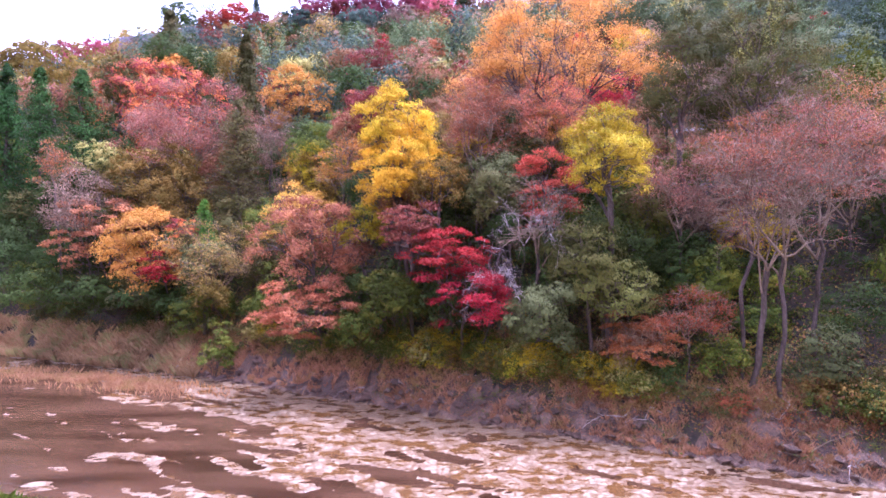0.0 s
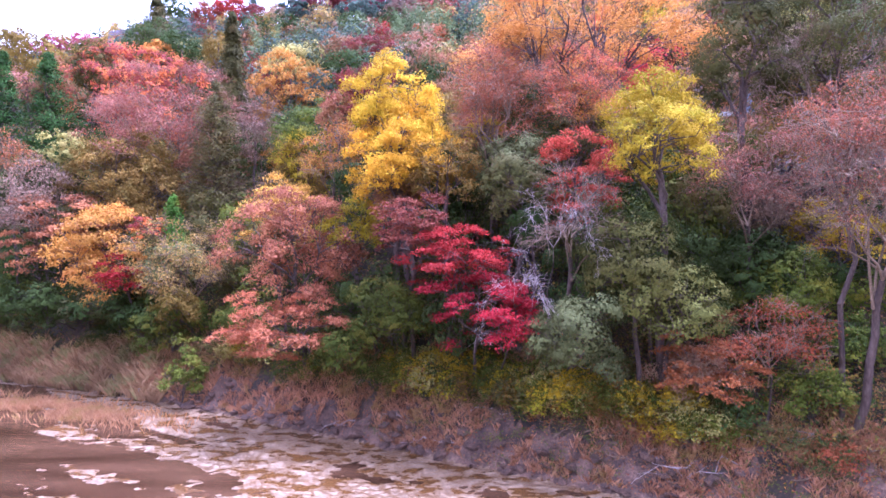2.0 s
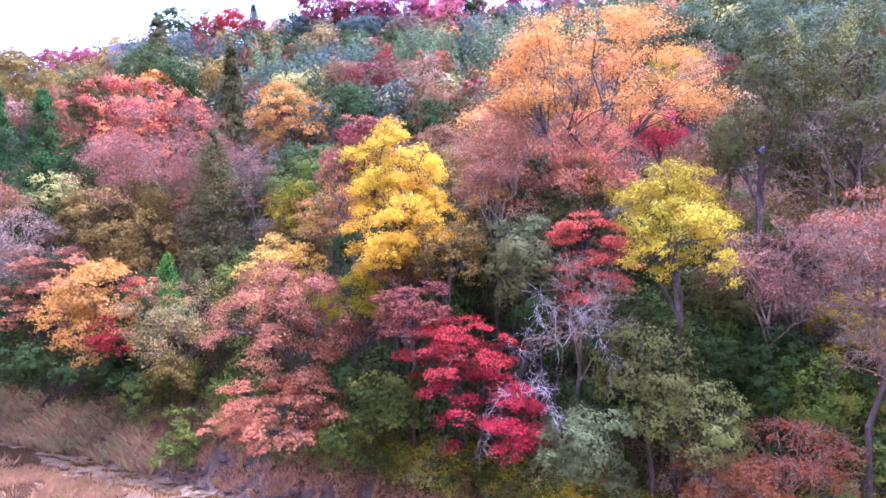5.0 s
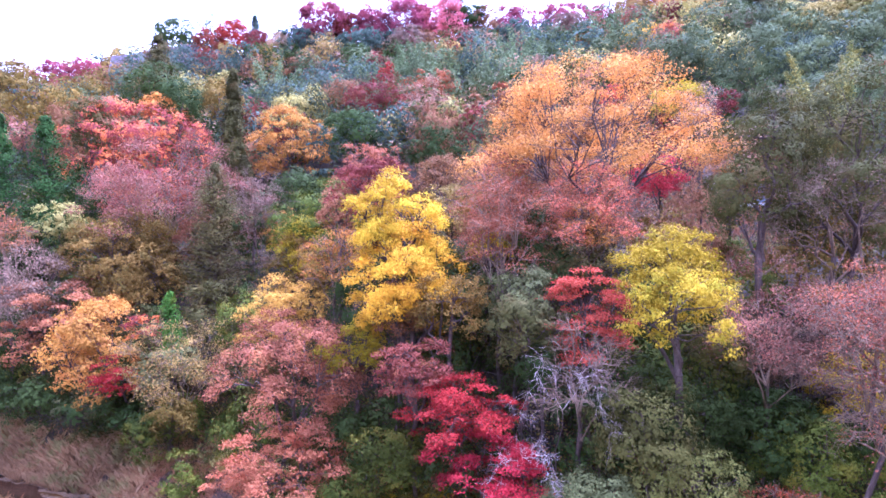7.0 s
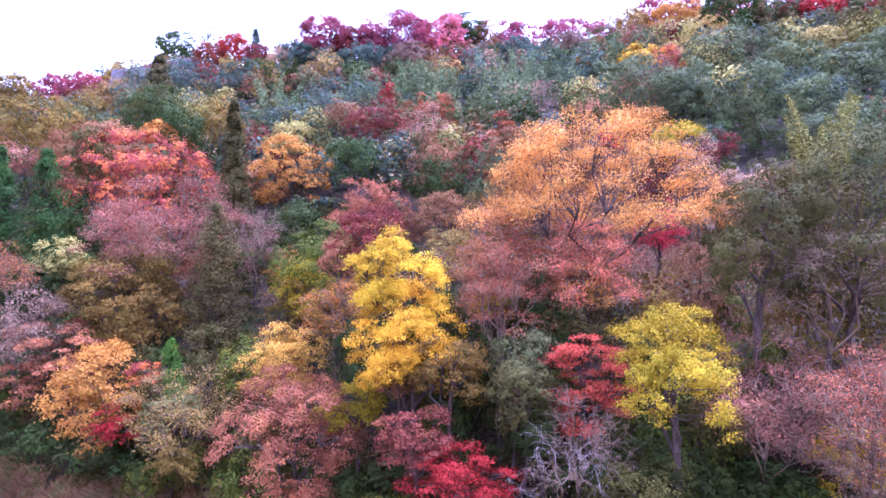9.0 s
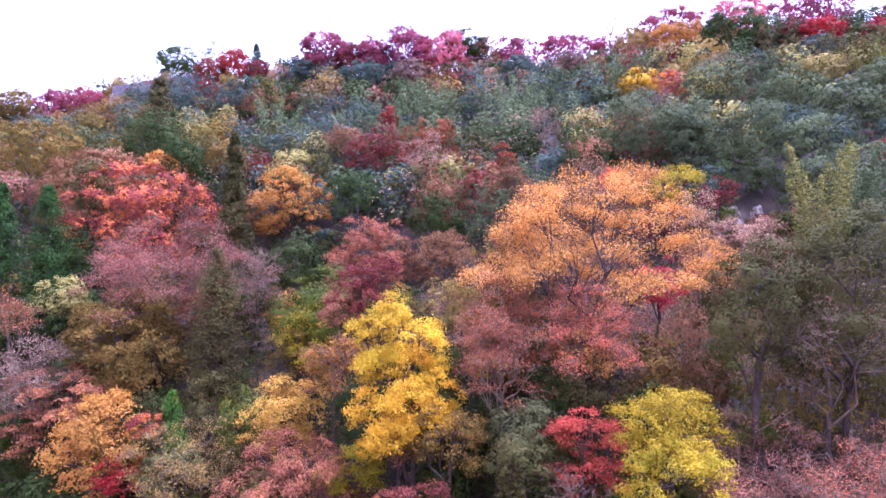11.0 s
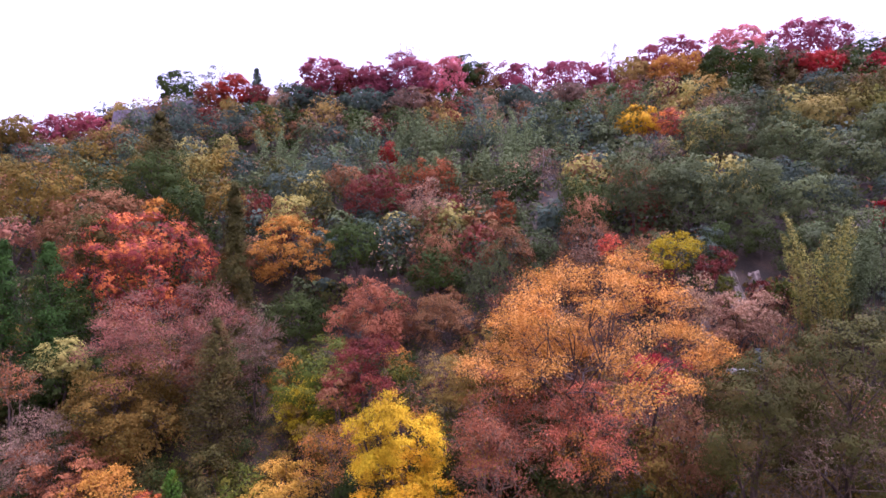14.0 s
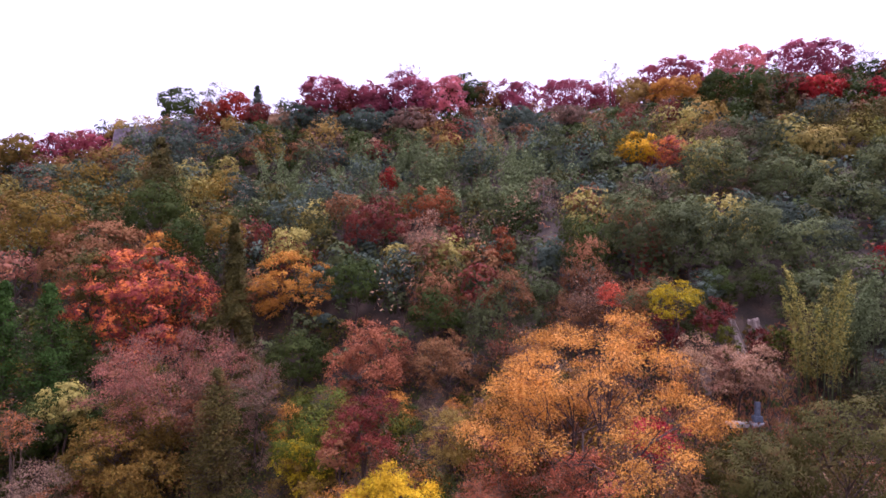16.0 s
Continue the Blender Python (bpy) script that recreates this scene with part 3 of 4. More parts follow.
    if len(P):
        made.append(("crown", mesh_from("crown", *leaf_arrays(P, N, leaf, rng), [LEAF["olive"]])))
    return made


def plant(made, kind, colour, x, y, z, m, label, group):
    base = tagged(new("evergreen_tree" if kind == "broad" and colour in GREENS else KINDS[kind][0]), label, "bamboo" if kind == "bamboo" else "shrub" if kind == "shrub" else "tree", group)
    base.matrix_basis = Matrix.Translation((x, y, z)) @ m
    limb = None
    for name, me in made:
        ob = new(name, me)
        ob.parent = limb if name == "twig_spray" else base
        limb = ob if name == "limb" else limb
        slot = ob.material_slots[0]
        slot.link = "OBJECT"
        if name == "crown":
            slot.material = LEAF[colour]
        elif name in ("limb", "twig_spray"):
            slot.material = PALE_BARK if kind == "snag" else BARK if kind == "spread" else TWIG
        else:
            slot.material = PALE_BARK if kind == "pole" else LEAF["bamboogreen"] if kind == "bamboo" else BARK
    return base


def spot(x, y):
    u = float(along(x, y))
    return "on the river bank" if u < 0.05 else "low on the wooded slope" if u < 0.16 else "on the wooded hillside" if u < 0.8 else "along the hill's crest"


def grow(kind, colour, x, y, low, top, wide, dense=1.0):
    """One tree: its crown from low to top, so wide, its foot on the ground."""
    rng = np.random.default_rng(abs(hash((round(x * 10), round(y * 10), round(top * 10)))) % 2 ** 31)
    back = max(0.0, float(shore(x)) + 5.0 + 0.3 * rng.uniform(-2, 4) - y) if kind not in ("cone", "cypress", "bamboo", "shrub") else 0.0
    g = gz(x, y + back) - 0.25
    low = max(min(low, top - {"broad": 0.9, "layer": 0.6, "sparse": 0.8}.get(kind, 0.0) * wide) - g, 0.3)
    if along(x, y) > 0.8 and kind == "broad":
        low, dense = min(low, 0.8), 1.9
    top = max(top - g, low + 1.5)
    away = math.hypot(x, y - 9)
    leaf = 0.035 + 0.0030 * away
    if kind in ("sparse", "bare", "bamboo"):
        leaf *= 0.8
    shape = "dome" if kind == "broad" and (colour in GREENS or leaf > 0.36) else kind
    leaf *= {"cypress": 0.78, "cone": 0.85, "broad": 0.86, "layer": 0.86, "sparse": 0.86, "spread": 0.8}.get(shape, 1.0)
    made = tree_meshes(shape, low, top, wide, leaf, rng, dense, kind in OPEN or away < 80, -back)
    PLACED.append((x, y, wide / 2, low + g, top + g, -0.5 if kind == "pole" else 0.65 if kind in ("sparse", "bare", "snag") else 0.36 if along(x, y) > 0.8 else 0.22))
    return plant(made, kind, colour, x, y + back, g, Matrix.Identity(4), WORDS[colour] + " " + KINDS[kind][1] + " " + spot(x, y), "autumn trees on the slope")


# ---- ground and river: one sheet ----
def steps(*spans):
    return np.unique(np.round(np.concatenate([np.arange(a, b, s) for a, b, s in spans]), 3))


gx = steps((-1600, -300, 100), (-300, -160, 20), (-160, -64, 3), (-64, 34, 0.44), (34, 160, 3), (160, 300, 20), (300, 1700, 100))
gy = steps((-1200, -100, 100), (-100, 16, 8), (16, 30, 1.0), (30, 72, 0.29), (72, 92, 0.8), (92, 240, 3), (240, 500, 20), (500, 2600, 150))
GX, GY = np.meshgrid(gx, gy)
GZ = ground_height(GX, GY)
nx, ny = len(gx), len(gy)
ii = (np.arange(ny - 1)[:, None] * nx + np.arange(nx - 1)[None]).ravel()
quads = np.stack((ii, ii + 1, ii + nx + 1, ii + nx), 1)
cx, cy = GX.ravel()[quads].mean(1), GY.ravel()[quads].mean(1)
cs = cy - shore(cx)
wide_river = np.interp(cx, (-200, -60, -24, 25, 200), (46, 37, 30, 18, 18))
patchy = waves(cx / 2.5, cy / 2.5, 77, 3)
zone = np.where(cs > 0, np.where(cs < 3.6 + 3.5 * (patchy - 0.5) * 2, 1, 0), np.where(-cs < wide_river, 2, np.where(-cs < wide_river + 36, 3, 0)))
zone = np.where((cs > 0) & (cx < -31), 0, zone)
ground = new("ground", mesh_from("ground", np.stack((GX.ravel(), GY.ravel(), GZ.ravel()), 1), quads, [SOIL, ROCK, BED, GRASSY], True, zone))
tagged(ground, "leaf-strewn wooded hillside, rocky bank and riverbed painted with pale sky reflections", "ground", kind="structure")

wx = np.array((-1600, -300, -120, -60, 0, 60, 120, 300, 1600), float)
wv = np.concatenate([np.stack((wx, shore(wx) + 0.6, 0 * wx - 0.002), 1), np.stack((wx, shore(wx) - np.interp(wx, (-200, -60, -24, 25, 200), (46, 37, 30, 18, 18)) - 1.0, 0 * wx - 0.002), 1)])
wf = np.array([(i, i + 9, i + 10, i + 1) for i in range(8)])
water = tagged(new("water", mesh_from("water", wv, wf, [WATER])), "shallow brown river water between painted pale reflections", "river", kind="structure")

# ---- the trees that stand out ----
grow('broad', 'yellow', -4.3, 58.1, 21.5, 31.1, 7.7, 1.4)
grow('broad', 'yellow', -3.7, 56.2, 16.4, 26.2, 8.7, 1.5)
grow('broad', 'lemon', 13.5, 46.6, 17.4, 26.2, 7.4, 2.4)
grow('spread', 'orange', 11.8, 63.0, 26.4, 43.4, 22.7, 1.1)
grow('layer', 'crimson', 0.3, 48.6, 11.1, 16.4, 7.9)
grow('layer', 'crimson', 1.7, 47.9, 7.4, 13.2, 7.3)
grow('layer', 'maroon', -2.8, 50.9, 13.1, 18.5, 5.6)
grow('layer', 'red', 9.3, 51.9, 15.3, 23.3, 5.7)
grow('broad', 'pink', -12.6, 55.7, 10.2, 19.9, 11.3)
grow('layer', 'salmon', -12.6, 53.3, 5.2, 11.4, 10.0)
grow('broad', 'olive', 11.8, 45.9, 11.5, 16.4, 7.1)
grow('broad', 'olive', 13.1, 44.2, 8.4, 13.7, 6.4)
grow('broad', 'greygreen', 7.7, 45.0, 5.9, 11.7, 5.9, 1.4)
grow('layer', 'rust', 14.7, 42.9, 5.3, 9.2, 5.6)
grow('sparse', 'rust', 18.2, 43.0, 6.4, 11.3, 6.1)
grow('broad', 'amber', -35.7, 69.4, 7.3, 19.8, 10.1)
grow('layer', 'crimson', -32.6, 66.3, 9.8, 14.4, 3.8)
grow('cone', 'leafgreen', -28.2, 68.2, 14.6, 19.7, 3.3)
grow('cypress', 'oldgreen', -27.5, 77.5, 15.1, 34.2, 7.1, 1.8)
grow('sparse', 'mauvepink', -36.2, 85.0, 24.1, 39.2, 21.6, 1.9)
grow('broad', 'ochre', -40.2, 80.6, 17.3, 28.9, 13.7)
grow('cypress', 'cypressgreen', -71.5, 94.8, 17.8, 44.9, 7.9, 1.3)
grow('cypress', 'cypressgreen', -64.6, 92.6, 17.7, 43.6, 7.2, 1.3)
grow('cypress', 'cypressgreen', -57.8, 92.5, 17.8, 43.2, 8.4, 1.3)
grow('cypress', 'cypressgreen', -79.0, 95.6, 17.8, 43.6, 8.5, 1.3)
grow('broad', 'redorange', -50.7, 106.0, 32.9, 47.9, 24.3)
grow('broad', 'amber', -27.1, 108.7, 34.6, 47.6, 13.9)
grow('cone', 'oldgreen', -34.8, 102.2, 36.3, 52.9, 6.3, 2)
grow('broad', 'pink', -11.9, 89.9, 27.5, 39.2, 11.4)
grow('broad', 'darkgreen', -23.1, 96.5, 27.0, 36.3, 11.1)
grow('broad', 'lemon', -15.8, 75.2, 21.7, 28.0, 9.2)
grow('broad', 'gold', -16.7, 67.0, 15.4, 21.6, 8.9)
grow('sparse', 'salmon', 3.8, 58.3, 22.9, 32.8, 6.6)
grow('broad', 'hotpink', 18.4, 63.2, 28.9, 33.7, 4.9)
grow('broad', 'oakgreen', 21.6, 52.0, 24.1, 35.9, 6.9)
grow('broad', 'oakgreen', 28.6, 53.0, 23.4, 37.7, 10.4)
grow('bare', 'mauve', 26.1, 51.4, 23.0, 31.2, 10.2, 1.6)
grow('sparse', 'mauvepink', 19.7, 48.0, 15.0, 23.8, 9.1, 0.8)
grow('sparse', 'salmon', 21.9, 42.2, 17.7, 23.6, 6.5, 0.7)
grow('sparse', 'pink', 23.3, 39.4, 12.5, 24.8, 9.4, 0.35)
grow('sparse', 'mauvepink', 26.9, 41.6, 14.0, 26.6, 10.6, 0.35)
grow('bare', 'mauve', 22.1, 39.3, 11.5, 21.4, 6.6)
grow('sparse', 'salmon', 33.0, 46.5, 15.5, 27.8, 10.5, 0.6)
grow('sparse', 'pink', 38.5, 49.0, 14.5, 27.0, 10.0, 0.6)
grow('broad', 'greygreen', 26.0, 39.8, 3.6, 8.8, 4.2)
grow('shrub', 'moss', 20.6, 42.8, 4.0, 8.6, 4.2)
grow('shrub', 'moss', 24.6, 44.6, 5.0, 10.4, 4.6)
grow('shrub', 'moss', 29.2, 43.8, 4.0, 9.4, 5.0)
grow('broad', 'darkgreen', 31.0, 49.5, 7.0, 16.0, 7.4)
grow('broad', 'moss', 27.5, 47.0, 5.5, 12.8, 6.4)
grow('broad', 'darkgreen', 35.0, 51.5, 8.0, 18.0, 8.4)
grow('broad', 'darkgreen', 33.0, 46.5, 4.5, 11.5, 7.0)
grow('bamboo', 'bambooyellow', 39.9, 74.1, 29.8, 48.6, 8.4)
grow('bamboo', 'bamboogreen', 47.7, 76.9, 27.7, 47.6, 8.5)
grow('broad', 'evergreen', 26.4, 95.5, 45.9, 58.4, 10.0)
grow('broad', 'evergreen', 34.1, 93.9, 41.9, 56.7, 11.4)
grow('broad', 'evergreen', 42.3, 91.6, 43.8, 55.7, 10.3)
grow('broad', 'evergreen', 49.2, 89.2, 44.0, 53.2, 9.3)
grow('broad', 'evergreen', 46.5, 112.1, 56.6, 68.5, 11.9)
grow('broad', 'evergreen', 56.3, 110.0, 54.5, 66.2, 11.7)
grow('broad', 'evergreen', 60.2, 99.2, 49.5, 60.8, 11.3)
grow('broad', 'evergreen', 73.7, 109.8, 54.6, 67.3, 11.7)
grow('broad', 'ochregreen', 71.1, 123.5, 62.1, 73.1, 10.0)
grow('broad', 'ochregreen', 80.7, 126.1, 64.7, 76.0, 10.2)
grow('broad', 'evergreen', 61.6, 128.6, 66.1, 74.8, 10.4)
grow('bare', 'mauve', 33.1, 109.0, 53.8, 62.0, 11.6)
grow('sparse', 'mauve', 55.9, 130.5, 69.8, 75.5, 12.3)
grow('sparse', 'mauve', 50.9, 112.3, 57.6, 62.6, 6.5)
grow('broad', 'darkgreen', 69.7, 155.0, 79.9, 94.1, 18.4)
grow('cone', 'oldgreen', 71.1, 145.0, 75.8, 87.0, 8.6)
grow('cone', 'oldgreen', 77.9, 144.8, 75.8, 85.7, 7.9)
grow('broad', 'oldgreen', 79.9, 128.5, 72.0, 80.1, 17.1)
grow('broad', 'wine', -40.4, 195.0, 90.5, 104.0, 19.3)
grow('broad', 'wine', -25.9, 191.3, 92.4, 101.2, 9.2)
grow('broad', 'wine', -14.1, 191.0, 88.0, 103.9, 15.0)
grow('broad', 'brick', -1.4, 189.0, 87.6, 102.0, 14.7)
grow('broad', 'darkgreen', 2.9, 195.0, 89.0, 104.4, 15.7)
grow('broad', 'wine', 19.9, 197.0, 90.5, 103.6, 15.0)
grow('broad', 'wine', 37.1, 197.0, 91.5, 103.9, 21.9)
grow('broad', 'wine', 62.8, 177.0, 94.4, 103.9, 22.0)
grow('broad', 'brick', 80.7, 177.0, 97.8, 107.3, 17.1)
grow('broad', 'wine', 100.4, 177.0, 96.3, 108.4, 24.0)
grow('broad', 'darkgreen', 109.2, 164.7, 90.6, 98.6, 10.3)
grow('broad', 'crimson', 88.3, 151.3, 83.4, 91.0, 11.3)
grow('broad', 'crimson', 98.7, 144.5, 82.5, 88.6, 9.5)
grow('broad', 'amber', 59.0, 163.8, 84.8, 94.1, 15.0)
grow('broad', 'straw', 50.0, 171.3, 86.5, 95.9, 9.5)
grow('broad', 'yellow', 40.2, 136.9, 65.9, 74.1, 10.3)
grow('broad', 'redorange', 46.3, 133.1, 63.3, 72.6, 10.2)
grow('bare', 'mauve', -14.0, 194.7, 91.5, 109.2, 13.3)
grow('bare', 'mauve', 46.6, 182.8, 95.1, 105.0, 7.9)
grow('bare', 'mauve', 113.6, 173.4, 93.0, 106.2, 9.6)
grow('bare', 'mauve', -55.7, 198.1, 87.4, 96.1, 8.6)
grow('broad', 'darkgreen', -94.4, 210.0, 92.2, 103.3, 14.7)
grow('sparse', 'darkgreen', -81.3, 209.5, 94.5, 104.9, 12.9)
grow('broad', 'rust', -79.7, 200.7, 85.0, 96.2, 10.4)
grow('broad', 'crimson', -71.7, 201.8, 87.5, 100.3, 10.9)
grow('broad', 'maroon', -64.2, 199.5, 84.9, 96.0, 10.0)
grow('cone', 'bluegreen', -66.7, 206.3, 91.0, 103.5, 9.2)
grow('broad', 'straw', -111.8, 203.5, 83.1, 91.0, 9.8)
grow('broad', 'wine', -118.2, 199.6, 79.0, 86.7, 13.0)
grow('broad', 'wine', -131.4, 200.0, 78.0, 85.4, 14.3)
grow('broad', 'ochre', -141.0, 195.0, 75.3, 84.4, 14.8)
grow('broad', 'crimson', -14.5, 141.6, 60.4, 66.8, 4.4)
grow('broad', 'maroon', -16.0, 124.6, 45.4, 58.8, 13.4)
grow('broad', 'rust', -4.6, 130.1, 52.9, 61.1, 11.7)
grow('sparse', 'tan', -5.1, 113.8, 43.2, 55.1, 10.8)
grow('broad', 'ochre', -41.2, 114.5, 45.9, 54.9, 7.1)
grow('broad', 'ochregreen', -29.8, 115.0, 46.5, 51.8, 8.6)
grow('broad', 'brown', -67.9, 120.0, 43.5, 52.9, 22.2)
grow('broad', 'darkgreen', -61.1, 130.0, 51.3, 63.1, 15.2)
grow('cone', 'oldgreen', -68.3, 144.6, 60.9, 74.1, 13.1)
grow('broad', 'ochre', -85.1, 127.0, 48.8, 60.8, 17.3)
grow('broad', 'amber', -50.5, 110.0, 46.4, 51.0, 5.6)
grow('broad', 'brown', -22.6, 130.9, 52.8, 59.9, 8.3)
grow('pole', 'mauve', 17.9, 124.6, 52.9, 62.7, 7.5)
grow('broad', 'rust', 8.1, 106.7, 44.5, 52.1, 4.7)
grow('broad', 'brown', 7.5, 87.1, 38.9, 45.3, 6.0)
grow('broad', 'red', 18.9, 81.1, 41.1, 44.2, 3.2)
grow('broad', 'lemon', 26.4, 80.0, 39.6, 44.7, 5.7)
grow('broad', 'maroon', 30.1, 77.5, 38.6, 43.3, 4.2)
grow('broad', 'crimson', 56.4, 85.7, 45.3, 49.4, 4.8)
grow('broad', 'darkgreen', 20.4, 51.0, 9.2, 15.4, 5.8)
grow('broad', 'darkgreen', 25.6, 49.4, 6.5, 14.0, 7.1)
grow('broad', 'lemon', 25.8, 48.0, 13.8, 17.9, 5.7)
grow('sparse', 'mauve', -46.1, 73.0, 14.3, 24.6, 8.8)
grow('layer', 'pink', -44.0, 74.9, 10.9, 21.1, 14.7)
grow('sparse', 'salmon', -53.4, 79.8, 22.0, 29.5, 5.2)
grow('sparse', 'straw', -26.2, 66.4, 7.8, 18.0, 10.0)
grow('broad', 'greygreen', -27.1, 65.9, 10.6, 15.4, 5.3)
grow('sparse', 'amber', -11.0, 63.9, 20.1, 26.9, 5.5)
grow('broad', 'oakgreen', 5.0, 52.0, 15.8, 21.4, 6.0)
grow('snag', 'bone', 3.9, 44.3, 8.4, 13.2, 5.0)
grow('snag', 'bone', 6.6, 45.8, 10.0, 18.5, 7.3)
grow('broad', 'greygreen', 4.6, 54.2, 17.1, 23.0, 6.5)
grow('broad', 'moss', -4.5, 50.9, 6.7, 12.5, 5.5)
grow('broad', 'moss', -7.6, 51.4, 5.1, 9.1, 4.1)
grow('layer', 'redorange', -30.6, 68.2, 15.2, 18.3, 3.4)
grow('broad', 'ochre', -39.4, 81.0, 16.8, 26.9, 15.2)
grow('broad', 'maroon', -8.8, 68.2, 26.1, 34.0, 6.2)
grow('broad', 'straw', 0.1, 72.4, 26.4, 31.2, 7.0)
grow('sparse', 'coral', 10.8, 58.3, 24.2, 31.2, 9.8)
grow('sparse', 'pink', 3.3, 55.4, 21.7, 30.7, 7.0)
grow('broad', 'moss', -15.1, 75.7, 25.1, 32.1, 10.9)
grow('broad', 'brown', -11.0, 67.8, 26.2, 30.2, 5.1)
grow('broad', 'brown', -0.8, 87.6, 28.6, 36.9, 10.6)
grow('cone', 'oldgreen', -30.2, 94.2, 26.7, 38.2, 6.1)
grow('bare', 'mauve', -24.4, 81.8, 27.1, 34.1, 5.2)
grow('broad', 'darkgreen', -56.0, 97.7, 25.6, 37.6, 7.7)
grow('broad', 'oldgreen', -56.3, 100.8, 37.2, 47.8, 8.0)
grow('broad', 'mauvepink', -78.3, 112.8, 41.7, 47.7, 8.0)
grow('broad', 'tan', 31.8, 74.9, 32.0, 38.4, 8.3)
grow('sparse', 'tan', 23.6, 67.4, 34.4, 40.0, 4.1)
grow('broad', 'moss', 31.0, 79.4, 37.6, 40.3, 4.1)
grow('broad', 'darkgreen', 5.9, 51.5, 13.2, 18.4, 4.3)
grow('broad', 'tan', 15.4, 46.0, 4.1, 8.6, 5.9)
grow('broad', 'oldgreen', -14.9, 57.6, 11.5, 17.0, 4.5)
grow('broad', 'ochre', -25.8, 63.6, 6.7, 10.8, 4.6)
grow('shrub', 'moss', -24.1, 61.5, 2.4, 7.1, 3.9, 1.4)
grow('broad', 'darkgreen', -42.8, 70.2, 4.8, 10.9, 6.3)
grow('broad', 'greygreen', -37.0, 69.2, 3.9, 10.2, 6.2)
grow('broad', 'darkgreen', -31.1, 67.3, 3.3, 9.3, 6.6)
grow('broad', 'darkgreen', 30.2, 52.3, 10.0, 16.1, 6.7)
grow('broad', 'darkgreen', 16.1, 49.9, 10.9, 15.8, 5.7)
grow('broad', 'moss', 8.9, 55.5, 15.6, 20.0, 4.3)
grow('broad', 'ochre', -0.4, 54.0, 17.8, 22.8, 5.9)
grow('broad', 'brown', -4.4, 56.8, 17.0, 21.9, 5.4)
grow('broad', 'lemon', -8.2, 57.9, 15.6, 18.8, 5.5)
grow('sparse', 'mauve', -23.8, 81.6, 22.8, 33.2, 4.5)
grow('broad', 'brown', 3.2, 61.7, 22.3, 27.3, 5.0)
grow('sparse', 'amber', 10.3, 58.2, 23.0, 28.0, 6.5)
grow('broad', 'lemon', 2.8, 59.2, 23.8, 26.2, 3.3)
grow('sparse', 'salmon', 10.0, 60.1, 26.3, 31.1, 6.2)
grow('bamboo', 'bamboogreen', 43.6, 75.4, 28.0, 48.0, 7.4)
grow('broad', 'evergreen', 44.5, 82.5, 33.0, 46.0, 9.5)
grow('broad', 'evergreen', 52.5, 83.0, 35.0, 48.0, 10.0)
grow('shrub', 'moss', 33.2, 79.0, 36.0, 39.0, 3.4)
grow('shrub', 'maroon', 37.0, 80.6, 36.0, 39.4, 3.2)
grow('shrub', 'moss', 39.4, 80.2, 36.0, 39.6, 4.0)
grow('broad', 'darkgreen', -15.6, 103.1, 38.0, 48.0, 9.1)
grow('broad', 'darkgreen', -2.2, 95.2, 35.7, 43.1, 9.1)
grow('broad', 'darkgreen', -47.2, 110.7, 43.7, 53.5, 7.8)
grow('broad', 'ochregreen', -51.6, 86.3, 22.9, 30.3, 6.7)
grow('broad', 'darkgreen', 19.2, 48.2, 5.4, 11.2, 6.5)
grow('broad', 'darkgreen', 23.7, 46.2, 4.7, 10.1, 6.5)
grow('broad', 'moss', 22.3, 48.4, 8.4, 14.5, 7.1)
grow('bare', 'mauve', 8.0, 47.4, 13.0, 19.6, 6.4)
grow('broad', 'darkgreen', 13.4, 48.6, 10.0, 18.0, 6.4)
grow('broad', 'darkgreen', 20.3, 48.0, 9.2, 15.4, 5.8)
grow('broad', 'moss', 21.2, 45.4, 9.6, 14.3, 4.0)
grow('broad', 'oldgreen', 17.8, 50.7, 15.1, 19.7, 5.0)
grow('broad', 'mauve', 22.7, 49.9, 14.5, 19.8, 5.7)
grow('broad', 'moss', -2.6, 61.7, 17.1, 23.1, 5.0)
grow('broad', 'oldgreen', 10.2, 58.6, 19.9, 26.5, 7.5)
grow('broad', 'ochre', -16.2, 72.7, 18.5, 25.8, 7.9)
grow('broad', 'brown', -33.6, 86.6, 21.1, 28.6, 7.5)
grow('broad', 'darkgreen', -26.4, 85.3, 22.4, 29.7, 8.8)
grow('broad', 'darkgreen', -51.7, 73.0, 2.6, 11.9, 8.6)
grow('broad', 'darkgreen', -43.1, 71.1, 2.2, 10.6, 9.0)
grow('broad', 'darkgreen', -34.8, 68.9, 1.9, 9.7, 8.4)
grow('broad', 'moss', -27.7, 66.7, 2.3, 10.1, 7.8)
# two dark trees added to stand for the shaded gap by the cypresses
grow('broad', 'darkgreen', -57.3, 88.9, 14.0, 27.8, 8.5)
grow('broad', 'darkgreen', -51.1, 90.7, 19.6, 28.2, 7.9)
grow('broad', 'oakgreen', 23.8, 61.6, 25.9, 31.4, 4.7)
grow('broad', 'moss', 22.4, 53.6, 19.4, 23.2, 4.6)
# another dark tree added in that shaded gap
grow('broad', 'darkgreen', -53.9, 87.4, 20.7, 29.0, 9.8)
grow('broad', 'maroon', -32.6, 195.8, 90.7, 100.7, 13.6)
grow('broad', 'brown', 10.6, 193.4, 90.5, 101.2, 9.5)
grow('broad', 'wine', 47.5, 190.0, 90.9, 101.4, 11.4)
grow('broad', 'brick', -8.4, 191.5, 89.9, 101.8, 7.1)
grow('broad', 'tan', -53.6, 191.8, 81.7, 92.3, 10.7)
